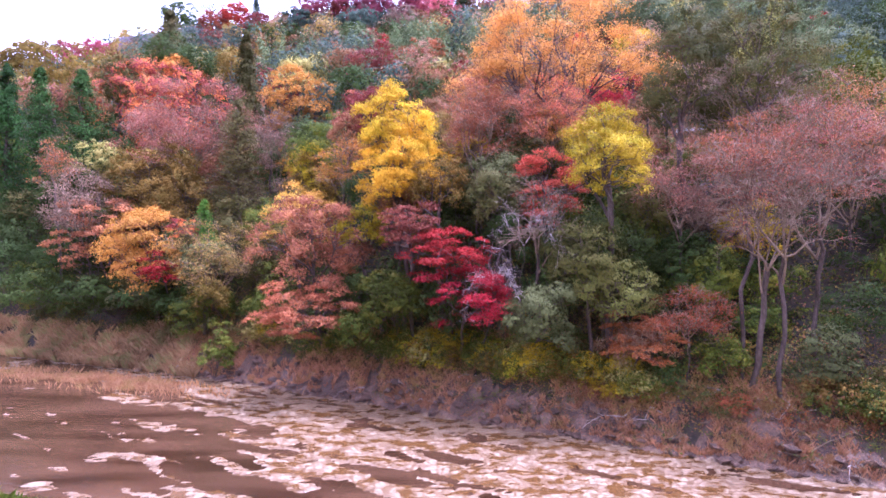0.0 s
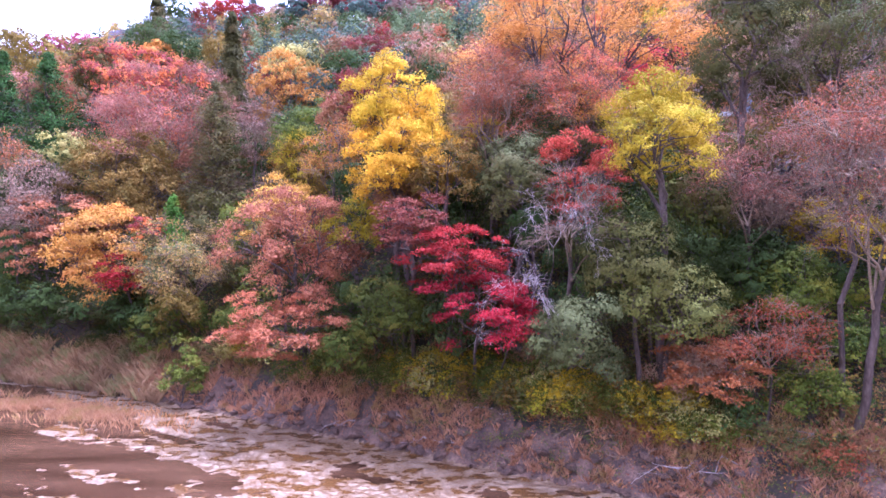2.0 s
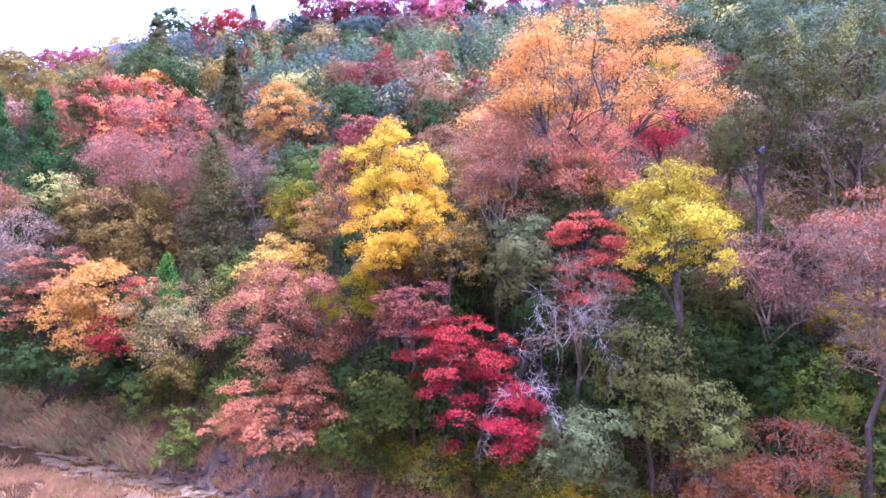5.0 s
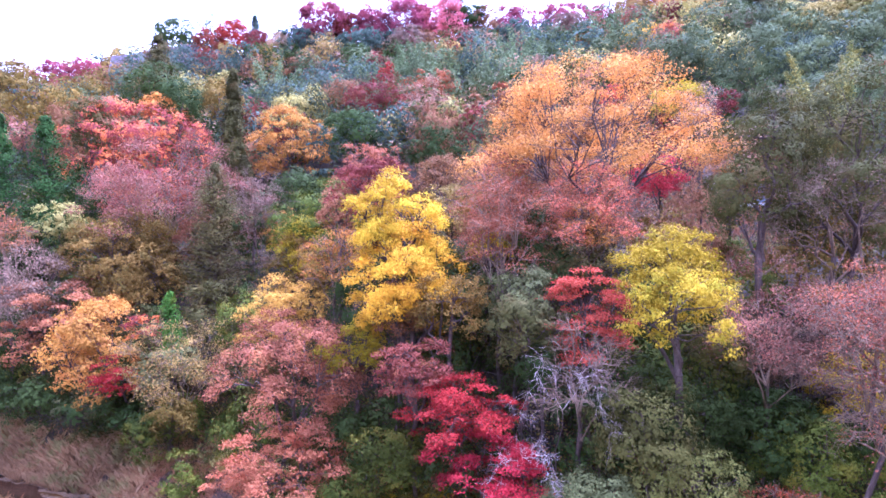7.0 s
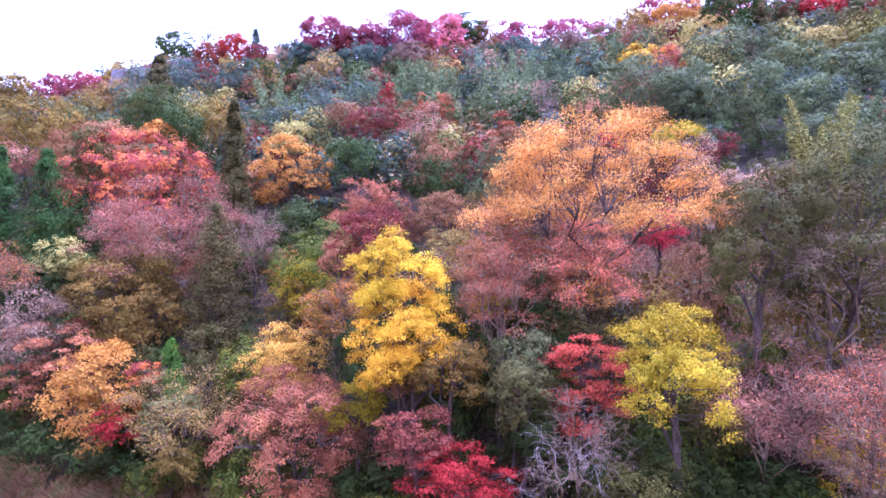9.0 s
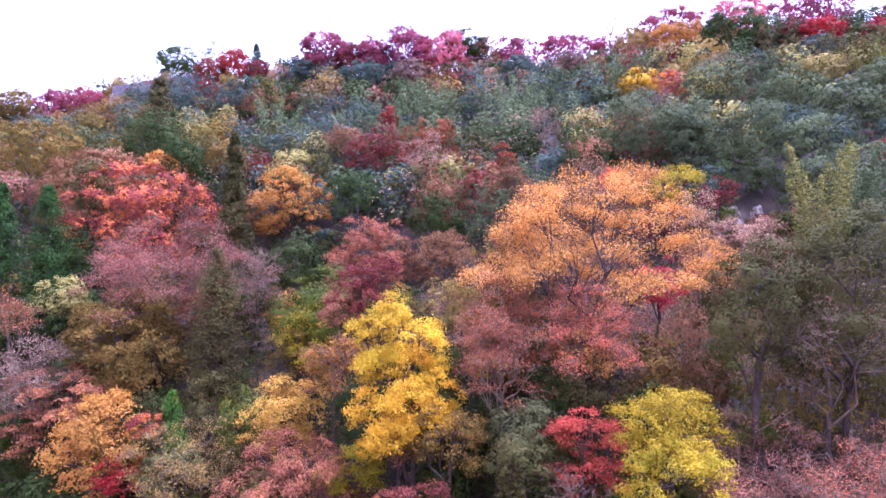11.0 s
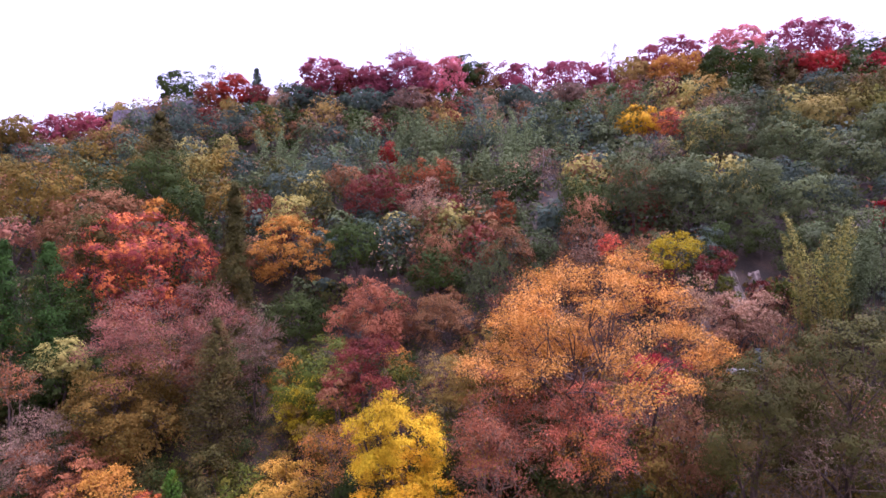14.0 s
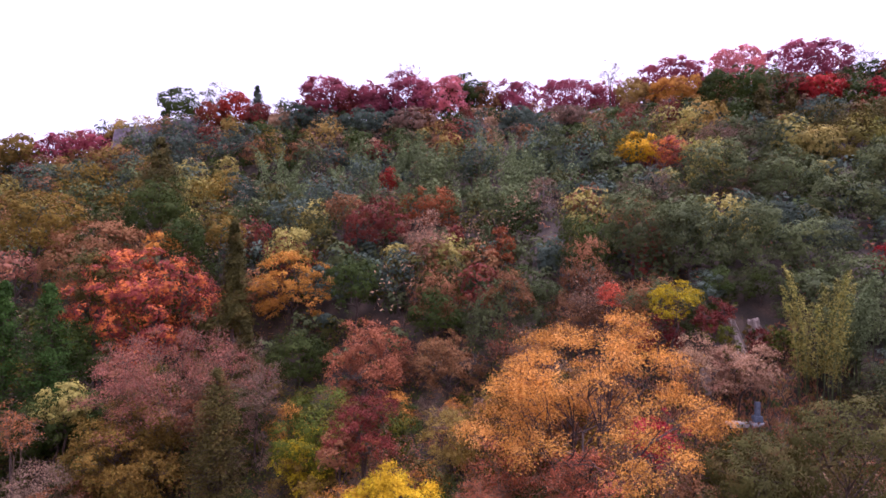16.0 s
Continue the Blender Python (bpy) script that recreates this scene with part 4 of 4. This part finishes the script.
grow('broad', 'bluegreen', -47.7, 189.7, 81.3, 93.6, 10.5)
grow('broad', 'wine', -23.6, 192.8, 90.1, 99.9, 10.7)
grow('broad', 'bluegreen', -26.5, 183.0, 79.4, 90.4, 15.2)
grow('broad', 'mauve', -12.0, 180.7, 79.9, 89.9, 13.3)
grow('broad', 'bluegreen', 17.8, 171.1, 76.7, 87.8, 11.0)
grow('broad', 'mauve', 29.8, 164.2, 78.6, 86.9, 12.0)

# ---- the rest of the wood: repeats of a few grown shapes ----
rng = np.random.default_rng(11)
STOCK = {
    "broad": [tree_meshes("dome", 0.7, 8.0, 6.4, 0.20, np.random.default_rng(s), 0.6, False) for s in (1, 2, 3, 4)],
    "sparse": [tree_meshes("sparse", 1.5, 8.5, 6.5, 0.20, np.random.default_rng(s), 0.6, True) for s in (5, 6)],
    "bamboo": [tree_meshes("bamboo", 1.0, 9.0, 5.0, 0.45, np.random.default_rng(s), 0.8, False) for s in (9, 10)],
    "shrub": [tree_meshes("shrub", 0.1, 3.0, 3.6, 0.14, np.random.default_rng(s), 0.45, False) for s in (11, 12, 13)],
}
FAR = {
    "broad": [build_tree("dome", 0.5, 8.0, 6.6, 0.5, np.random.default_rng(s), 0.6, False) for s in (21, 22, 23, 24, 25)],
    "low": [build_tree("dome", 0.1, 4.6, 5.6, 0.6, np.random.default_rng(s), 0.42, False) for s in (31, 32, 33)],
    "sparse": [build_tree("sparse", 1.0, 8.5, 6.5, 0.55, np.random.default_rng(s), 0.4, False) for s in (26, 27)],
    "bamboo": [build_tree("bamboo", 0.5, 9.0, 7.5, 0.6, np.random.default_rng(s), 0.4) for s in (28, 29)],
}


def pick(options):
    return options[int(rng.integers(0, len(options)))]


def filler(kind, colour, x, y, size, group):
    sx = min(size, 0.75 + 0.25 * size) * rng.uniform(0.9, 1.15)
    m = Matrix.Rotation(rng.uniform(0, 6.28), 4, "Z") @ Matrix.Diagonal((sx, sx, size * rng.uniform(0.9, 1.05), 1))
    plant(pick(STOCK[kind]), kind, colour, x, y, gz(x, y) - 0.15, m, WORDS[colour] + " " + KINDS[kind][1] + " " + spot(x, y), group)


PLACED += [(36.5, 82, 3.2, 34.5, 40, 0.1), (32, 74, 2.8, 30, 33, 0.0)]  # rock face and monument stay in view
far_V, far_F, far_I, far_count = [], [], [], 0
FAR_COLOURS = sorted(LEAF)


def far_filler(kind, colour, x, y, size):
    """Adds one distant tree to the joined far wood."""
    global far_count
    trunk, limbs, twigs, P, N = pick(FAR[kind])
    ang = rng.uniform(0, 6.28)
    turn = np.array(((math.cos(ang), -math.sin(ang), 0), (math.sin(ang), math.cos(ang), 0), (0, 0, 1))) * size
    foot = np.array((x, y, gz(x, y) - 0.15))
    wood = tube_arrays([s for limb in limbs[:5] for s in limb[:2]] + trunk[:12], 3)
    leaf = leaf_arrays(P @ turn.T + foot, N @ turn.T, {"broad": 0.64, "low": 0.76, "sparse": 0.45, "bamboo": 0.55}[kind], rng, 0.5 if kind == "bamboo" else 0.72)
    for (v, f), slot in (((wood[0] @ turn.T + foot, three_sided(wood[1])), len(FAR_COLOURS)), (leaf, FAR_COLOURS.index(colour))):
        far_V.append(v)
        far_F.append(f + far_count)
        far_I.append(np.full(len(f), slot))
        far_count += len(v)


def room_under(x, y, reach):
    """How high a tree may stand at (x, y) without closing the view of the trees behind it; 0 inside another's trunk space."""
    limit = 99.0
    for hx, hy, hr, low, top, share in PLACED:
        if (x - hx) ** 2 + (y - hy) ** 2 < (0.3 * hr + 0.8) ** 2:
            return 0.0
        if y < hy + 0.2 * hr:
            k = (y - 9) / (hy - 9)
            if abs(x - hx * k) < hr * 0.75 * k + reach * 0.6:
                eye = min(max((low + top) / 2, 15), 48)
                sight = low + share * (top - low)
                limit = min(limit, eye + (sight - eye) * k)
    return limit


kinds_of = {"darkgreen": "broad", "oldgreen": "broad", "mauve": "sparse", "wine": "broad", "brown": "broad", "evergreen": "broad", "ochregreen": "broad",
            "bamboogreen": "bamboo", "bambooyellow": "bamboo", "straw": "broad", "bluegreen": "broad", "tan": "sparse", "maroon": "broad", "ochre": "broad", "moss": "broad", "greygreen": "broad", "amber": "broad", "pink": "sparse", "oakgreen": "broad", "olive": "broad", "rust": "broad"}
y = 40.0
while y < 206:
    gap = 4.3 if y < 90 else 7.4
    x = -0.80 * y - 6
    while x < 0.80 * y + 6:
        px, py = x + rng.uniform(-0.4, 0.4) * gap, y + rng.uniform(-0.4, 0.4) * gap
        x += gap
        u = float(along(px, py))
        if u < 0.022 or u > 1.05 or (19 < px < 43 and 61 < py < 83):
            continue
        right = px > 0.22 * py + 8
        if u > 0.78:
            colour = pick(("darkgreen", "bluegreen", "tan", "brown", "mauve", "straw", "bluegreen", "evergreen", "maroon"))
        elif right and u > 0.58:
            colour = pick(("ochregreen", "oakgreen", "bambooyellow", "evergreen", "tan", "ochregreen", "bamboogreen", "evergreen"))
        elif right and u > 0.25 and py < 98:
            colour = pick(("evergreen", "darkgreen", "bluegreen", "darkgreen"))
        elif right and u > 0.3:
            colour = pick(("evergreen", "bluegreen", "darkgreen", "ochregreen", "bluegreen", "evergreen", "mauve", "oakgreen", "evergreen", "evergreen"))
        elif u > 0.56:
            colour = pick(("bamboogreen", "bamboogreen", "bluegreen", "evergreen", "bamboogreen", "mauve", "bamboogreen")) if px > -50 else pick(("bluegreen", "bluegreen", "brown", "ochregreen", "bluegreen", "ochre", "evergreen"))
        elif u > 0.3:
            colour = pick(("darkgreen", "bluegreen", "brown", "ochregreen", "tan", "maroon", "bluegreen", "evergreen", "brown", "oakgreen"))
        elif u > 0.12:
            colour = pick(("darkgreen", "ochre", "mauve", "brown", "moss", "darkgreen", "pink", "amber")) if -24 < px < 10 else pick(("darkgreen", "oldgreen", "ochre", "brown", "moss", "mauve"))
        else:
            colour = pick(("darkgreen", "moss", "oldgreen", "darkgreen"))
        kind = kinds_of[colour]
        tall = rng.uniform(8.0, 14.0) if u > 0.3 else rng.uniform(6, 11) if u > 0.2 else rng.uniform(9, 15)
        tall = min(tall, room_under(px, py, 2.2) - gz(px, py))
        if tall < 1.6:
            continue
        if py < 98:
            filler(kind, colour, px, py, tall / 8.2, "woodland trees")
        else:
            far_filler(kind, colour, px, py, tall / 8.0)
    y += gap * 0.9

# young growth between the far trees
y = 98.0
while y < 212:
    x = -0.80 * y - 6
    while x < 0.80 * y + 6:
        px, py = x + rng.uniform(-2, 2), y + rng.uniform(-2, 2)
        x += 5.8
        u = float(along(px, py))
        if 0.25 < u < 1.06:
            tall = min(rng.uniform(3.5, 6.5), room_under(px, py, 1.5) - gz(px, py))
            if tall > 1.5:
                plume = 0.5 < u < 0.8 and -50 < px < 0.22 * py + 8 and rng.uniform() < 0.45
                far_filler("bamboo" if plume else "low", "bamboogreen" if plume else pick(("tan", "bluegreen", "mauve", "darkgreen", "brown", "straw") if u > 0.78 else ("bluegreen", "evergreen", "darkgreen", "oakgreen", "evergreen")), px, py, tall / (9.0 if plume else 4.8))
    y += 5.6

far_wood = new("far_woodland", mesh_from("far_woodland", np.concatenate(far_V), np.concatenate(far_F), [LEAF[c] for c in FAR_COLOURS] + [BARK], False, np.concatenate(far_I)))
tagged(far_wood, "mixed evergreen, bamboo and russet trees covering the upper hillside", "woodland", kind="stuff")

# shrubs under the lower trees and along the bank
made = 0
for i in range(900):
    px = rng.uniform(-56, 32) if i % 3 else rng.uniform(-20, 30)
    s = rng.uniform(3.4, 12) if i % 4 == 0 else rng.uniform(3.2, 6.5)
    py = float(shore(px)) + s
    room = room_under(px, py, 0.6) - gz(px, py) + 1.1
    colour = pick(("darkgreen", "moss", "oldgreen", "darkgreen", "greygreen")) if s > 5 or px < -22 else pick(("lemon", "moss", "ochre", "darkgreen", "moss", "ochregreen", "oldgreen", "brown")) if px < 8 else pick(("rust", "brown", "oldgreen", "moss", "ochre", "darkgreen"))
    if i % 5 == 0:  # yellowing bushes along the top of the rocks
        px = rng.uniform(-5, 15)
        py = float(shore(px)) + rng.uniform(3.6, 5.4)
        room, colour = 3.0, pick(("lemon", "moss", "ochregreen", "lemon", "moss", "ochre"))
    size = rng.uniform(0.5, 1.2)
    if room > 0.8 and made < 298:
        made += 1
        filler("shrub", colour, px, py, min(size, room / 3.0), "bank shrubs")

# ---- river bank: reeds, dead grass, stones, fallen wood ----
def blades(name, P, tall, wide, rng, mat, label, category):
    """Thin bent blades in one joined sheet of stuff."""
    k = len(P)
    ang = rng.uniform(0, 6.28, k)
    across = np.stack((np.cos(ang), np.sin(ang), 0 * ang), 1)
    lean = rng.normal(size=(k, 3)) * np.array((0.28, 0.28, 0))
    hgt = (tall * rng.uniform(0.55, 1.1, k))[:, None]
    up = np.array((0, 0, 1.0))
    V = np.stack((P - across * wide, P + across * wide, P + (up * 0.6 + lean * 0.4) * hgt + across * wide * 0.8, P + (up + lean * 1.3) * hgt), 1)
    ob = new(name, mesh_from(name, V.reshape(-1, 3), np.arange(4 * k).reshape(k, 4), [mat]))
    return tagged(ob, label, category, kind="stuff")


def on_ground(px, py):
    return np.stack((px, py, ground_height(px, py) - 0.03), 1)


rng = np.random.default_rng(5)
px = rng.uniform(-85, -27, 34000)
py = shore(px) + rng.uniform(-1.0, 3.6, 34000) + 2.0 * (waves(px / 4, px / 4, 4, 2) - 0.5)
keep = waves(px / 2.0, py / 2.0, 41, 2) > 0.36
blades("reeds", on_ground(px[keep], py[keep]), 1.25, 0.02, rng, REED, "dry tan reeds along the water's edge", "reeds")
px, py = rng.normal(-37, 6, 8000), rng.normal(0, 1.3, 8000)
py = py + 61.0 - (px + 37) * 0.35
keep = waves(px / 2.2, py / 1.2, 43, 2) > 0.42
P = on_ground(px[keep], py[keep])
P[:, 2] = np.maximum(P[:, 2], -0.05)
blades("reeds", P, 0.75, 0.018, rng, STRAW, "dry pinkish reeds standing in shallow water", "reeds")
px = rng.uniform(-30, 40, 90000)
s = rng.uniform(0.3, 7.5, 90000)
py = shore(px) + s
keep = waves(px / 1.6, py / 1.6, 47, 3) > np.interp(s, (0, 2, 4, 8), (0.52, 0.42, 0.38, 0.46))
blades("dead_grass", on_ground(px[keep], py[keep]), 0.5, 0.017, rng, STRAW, "pinkish dead grass on the rocky bank", "grass")
px, py = rng.uniform(18, 41, 11000), rng.uniform(62, 83, 11000)
blades("dead_grass", on_ground(px, py), 0.6, 0.07, rng, STRAW, "pale dead grass on a hillside clearing", "grass")
px, py = rng.uniform(-32, -14, 5000), rng.uniform(18, 32, 5000)
keep = -(py - shore(px)) > 30
blades("bank_grass", on_ground(px[keep], py[keep]), 0.5, 0.04, rng, LEAF["moss"], "green grass on the near river bank", "grass")


# low tangle of ferns, vines and saplings on the bank and under the trees
clumps = 2100
cx = rng.uniform(-58, 34, clumps)
cs = rng.uniform(3.0, 10.5, clumps)
cy = shore(cx) + cs
cz = ground_height(cx, cy)
tone = np.where((cx > 7) & (cs < 6), rng.integers(3, 7, clumps), rng.integers(0, 5, clumps))
per = 60
w = np.repeat(np.arange(clumps), per)
spread = rng.normal(size=(len(w), 3)) * np.array((0.5, 0.5, 0.45))
spread[:, 2] = np.abs(spread[:, 2]) * (0.7 + 0.9 * waves(cx / 2, cy / 2, 91, 2)[w])
P = np.stack((cx[w], cy[w], cz[w]), 1) + spread
V, F = leaf_arrays(P, spread + np.array((0, 0, 0.7)) + rng.normal(size=spread.shape) * 0.4, 0.12, rng)
tangle = new("undergrowth", mesh_from("undergrowth", V, F, [LEAF[c] for c in ("moss", "darkgreen", "oldgreen", "ochre", "brown", "rust", "oldgreen")], False, tone[w]))
tagged(tangle, "tangled green and yellowing ferns and saplings on the bank", "undergrowth", kind="stuff")


def ground_cover(clumps, x0, x1, u0, u1, per, spread_m, leaf, colours, label):
    """Low growth that hides the soil between the trees."""
    cx = rng.uniform(x0, x1, clumps)
    base = shore(cx)
    cy = base + rng.uniform(u0, u1, clumps) * (crest(cx) - base)
    seen = np.abs(cx) < 0.8 * cy + 8
    cx, cy = cx[seen], cy[seen]
    w = np.repeat(np.arange(len(cx)), per)
    off = rng.normal(size=(len(w), 3)) * np.array((1, 1, 0.55)) * spread_m
    off[:, 2] = np.abs(off[:, 2])
    P = np.stack((cx[w], cy[w], ground_height(cx, cy)[w] - 0.1), 1) + off
    V, F = leaf_arrays(P, off * 0.6 + np.array((0, -0.3, 0.7)) + rng.normal(size=off.shape) * 0.4, leaf, rng)
    tone = rng.integers(0, len(colours), len(cx))
    ob = new("undergrowth", mesh_from("undergrowth", V, F, [LEAF[c] for c in colours], False, tone[w]))
    tagged(ob, label, "undergrowth", kind="stuff")


ground_cover(4200, -95, 60, 0.05, 0.36, 30, 0.75, 0.28, ("darkgreen", "oldgreen", "moss", "ochre", "brown", "darkgreen"), "dark green and russet brush between the trees")
ground_cover(2100, -62, 46, 0.03, 0.17, 56, 1.25, 0.17, ("darkgreen", "moss", "oldgreen", "darkgreen", "brown", "ochre"), "shaded green thicket under the lower trees")
ground_cover(420, -6, 36, 0.004, 0.028, 40, 0.4, 0.11, ("moss", "oldgreen", "brown", "moss", "rust"), "mossy and russet tufts among the bank rocks")
ground_cover(3200, -160, 150, 0.36, 1.04, 20, 1.4, 0.62, ("darkgreen", "oldgreen", "evergreen", "brown", "darkgreen"), "dark brush under the upper woodland")


px = rng.uniform(-32, 36, 16000)
s = rng.uniform(0.2, 9.0, 16000)
P = on_ground(px, shore(px) + s) + np.array((0, 0, 0.05))
V, F = leaf_arrays(P, np.array((0, -0.35, 1.0)) + rng.normal(size=P.shape) * 0.25, 0.13, rng)
litter = new("fallen_leaves", mesh_from("fallen_leaves", V, F, [LEAF[c] for c in ("rust", "amber", "salmon", "brown")], False, rng.integers(0, 4, len(P))))
tagged(litter, "orange and brown fallen leaves strewn over the bank", "leaves", kind="stuff")


def stone_mesh(seed):
    r = random.Random(seed)
    bm = bmesh.new()
    bmesh.ops.create_icosphere(bm, subdivisions=1, radius=1.0)
    off = Vector((r.uniform(0, 50), r.uniform(0, 50), seed))
    for v in bm.verts:
        v.co *= 1.0 + 0.55 * noise.noise(v.co * 1.3 + off)
        v.co.z *= 0.62
    me = bpy.data.meshes.new("stone")
    bm.to_mesh(me)
    bm.free()
    me.materials.append(ROCK)
    return me


STONES = [stone_mesh(s) for s in range(7)]
for i in range(260):
    x = rng.uniform(-30, 34)
    y = float(shore(x)) + abs(rng.normal(0, 1.5)) - 0.1
    ob = new("stone", STONES[i % 7])
    ob.parent = ground
    size = rng.uniform(0.15, 0.65) * (1.6 if rng.uniform() < 0.12 else 1.0)
    ob.matrix_basis = Matrix.LocRotScale((x, y, gz(x, y) + 0.05 * size), Euler((rng.uniform(-0.3, 0.3), rng.uniform(-0.3, 0.3), rng.uniform(0, 6.28))), (size, size * rng.uniform(0.6, 1.0), size * rng.uniform(0.5, 0.9)))


def chain(segs, sides):
    """One unbroken tapered tube through the ends of segs."""
    pts = np.array([segs[0][0]] + [s[1] for s in segs], float)
    rad = np.array([segs[0][2]] + [s[3] for s in segs], float)
    d = unit(np.gradient(pts, axis=0))
    a = unit(np.cross(d, np.array((0.1, 0.2, 1.0))))
    b = np.cross(d, a)
    ang = np.arange(sides) * 2 * np.pi / sides
    V = pts[:, None] + (a[:, None] * np.cos(ang)[None, :, None] + b[:, None] * np.sin(ang)[None, :, None]) * rad[:, None, None]
    i, j = np.arange(sides), (np.arange(sides) + 1) % sides
    f = np.stack((i, j, j + sides, i + sides), 1)
    return V.reshape(-1, 3), (f[None] + (np.arange(len(segs)) * sides)[:, None, None]).reshape(-1, 4)


def fallen_branch(x, y, span, turn, pale):
    r = np.random.default_rng(int(x * 31 + y * 17) % 9999)
    g = gz(x, y)
    tip = np.array((span * math.cos(turn), span * math.sin(turn), 0))
    tip[2] = gz(x + tip[0], y + tip[1]) - g + 0.25
    limb = bent((0, 0, 0.05), tip, 0.05, 0.014, r, 5, 0.14)
    side = []
    for s in limb[1:]:
        for _ in range(2):
            side.append((s[1], s[1] + r.normal(size=3) * np.array((1, 1, 0.5)) * span * 0.16 + np.array((0, 0, 0.12)), 0.02, 0.007))
    bark = [PALE_BARK if pale else TWIG]
    ob = new("fallen_branch", mesh_from("fallen_branch", *chain(limb, 5), bark, True))
    for s in side:
        new("twig", mesh_from("twig", *chain([s], 4), bark, True)).parent = ob
    ob.location = (x, y, g)
    tagged(ob, "bleached fallen branch lying on the rocky bank", "branch", "driftwood on the bank")


for i in range(54):
    x = float(np.interp(i, (0, 53), (-8, 30))) + rng.uniform(-1, 1)
    fallen_branch(x, float(shore(x)) + rng.uniform(0.8, 5.5), rng.uniform(1.2, 3.4), rng.uniform(-0.9, 0.3) + (math.pi if i % 3 == 0 else 0), i % 3 == 0)

# ---- marker post at the corner of the bank ----
post = new("marker_post", mesh_from("marker_post", *joined([tube_arrays([((0, 0, 0), (0.02, 0, 1.1), 0.09, 0.07)], 6), tube_arrays([((0.02, 0, 1.1), (0.02, 0, 1.14), 0.07, 0.01)], 6)]), [STONE_WHITE], True))
post.location = (-29.6, 64.3, gz(-29.6, 64.3) - 0.05)
tagged(post, "weathered white stake at the water's edge", "post")


# ---- castle wall on the crest ----
def battered_wall():
    bm = bmesh.new()
    tops = [(-111, 86.6), (-104, 87.5), (-97, 88.6), (-90, 89.8), (-83, 90.8)]
    rows = []
    for x, z in tops:
        rows.append([bm.verts.new(c) for c in ((x, 195.5, z - 9), (x, 198.3, z), (x, 200.0, z), (x, 200.0, z - 9))])
    for a, b in zip(rows, rows[1:]):
        for i in range(4):
            bm.faces.new((a[i], b[i], b[(i + 1) % 4], a[(i + 1) % 4]))
    bm.faces.new(rows[0])
    bm.faces.new(rows[-1][::-1])
    bmesh.ops.recalc_face_normals(bm, faces=bm.faces[:])
    me = bpy.data.meshes.new("castle_wall")
    bm.to_mesh(me)
    bm.free()
    me.materials.append(MASONRY)
    return me


tagged(new("stone_wall", battered_wall()), "grey battered dry-stone castle wall on the crest", "wall", kind="structure")


# ---- pale rock face above the clearing ----
def slab(w, d, h, seed):
    bm = bmesh.new()
    bmesh.ops.create_cube(bm, size=1.0)
    bmesh.ops.subdivide_edges(bm, edges=bm.edges[:], cuts=4, use_grid_fill=True)
    off = Vector((seed * 7.3, 0, 0))
    for v in bm.verts:
        k = 1 + 0.35 * noise.noise(v.co * 2.2 + off)
        taper = 1.0 - 0.45 * (v.co.z + 0.5)
        v.co = Vector((v.co.x * w * k * taper, v.co.y * d * k, (v.co.z + 0.5) * h * (1 + 0.15 * noise.noise(v.co * 3 + off))))
    me = bpy.data.meshes.new("rock_slab")
    bm.to_mesh(me)
    bm.free()
    me.materials.append(CLIFF)
    return me


for x, y, w, h, lean in ((35.6, 82.0, 1.1, 4.4, 14), (38.0, 82.3, 1.2, 3.2, 10), (34.0, 80.2, 1.2, 2.6, -6), (30.2, 79.0, 0.9, 3.0, 4)):
    ob = new("rock_outcrop", slab(w, 1.4, h, x))
    ob.matrix_basis = pose(x, y, gz(x, y) - 0.6, -12, -lean, 0)
    tagged(ob, "pale weathered rock face jutting from the slope", "rock", "rock outcrops")


# ---- small stone monument on the clearing ----
def block(w, d, h, z, mat):
    bm = bmesh.new()
    bmesh.ops.create_cube(bm, size=1.0)
    for v in bm.verts:
        v.co = Vector((v.co.x * w, v.co.y * d, v.co.z * h + z + h / 2))
    bmesh.ops.bevel(bm, geom=bm.edges[:], offset=0.04, segments=2, affect="EDGES")
    me = bpy.data.meshes.new("block")
    bm.to_mesh(me)
    bm.free()
    me.materials.append(mat)
    return me


mg = gz(32.0, 74.0)
monument = tagged(new("stone_monument"), "white stone plinth with a slender slate pillar", "monument")
monument.location = (32.0, 74.0, mg - 0.1)
for name, me, at in (("plinth", block(2.2, 1.0, 0.5, 0, STONE_WHITE), (-0.8, 0, 0)), ("step", block(1.5, 1.2, 0.5, 0, STONE_WHITE), (1.4, 0.1, 0)),
                     ("base", block(0.9, 0.8, 0.7, 0.5, SLATE), (1.4, 0.1, 0)), ("pillar", block(0.5, 0.45, 1.5, 1.2, SLATE), (1.4, 0.1, 0))):
    ob = new(name, me)
    ob.parent, ob.location = monument, at
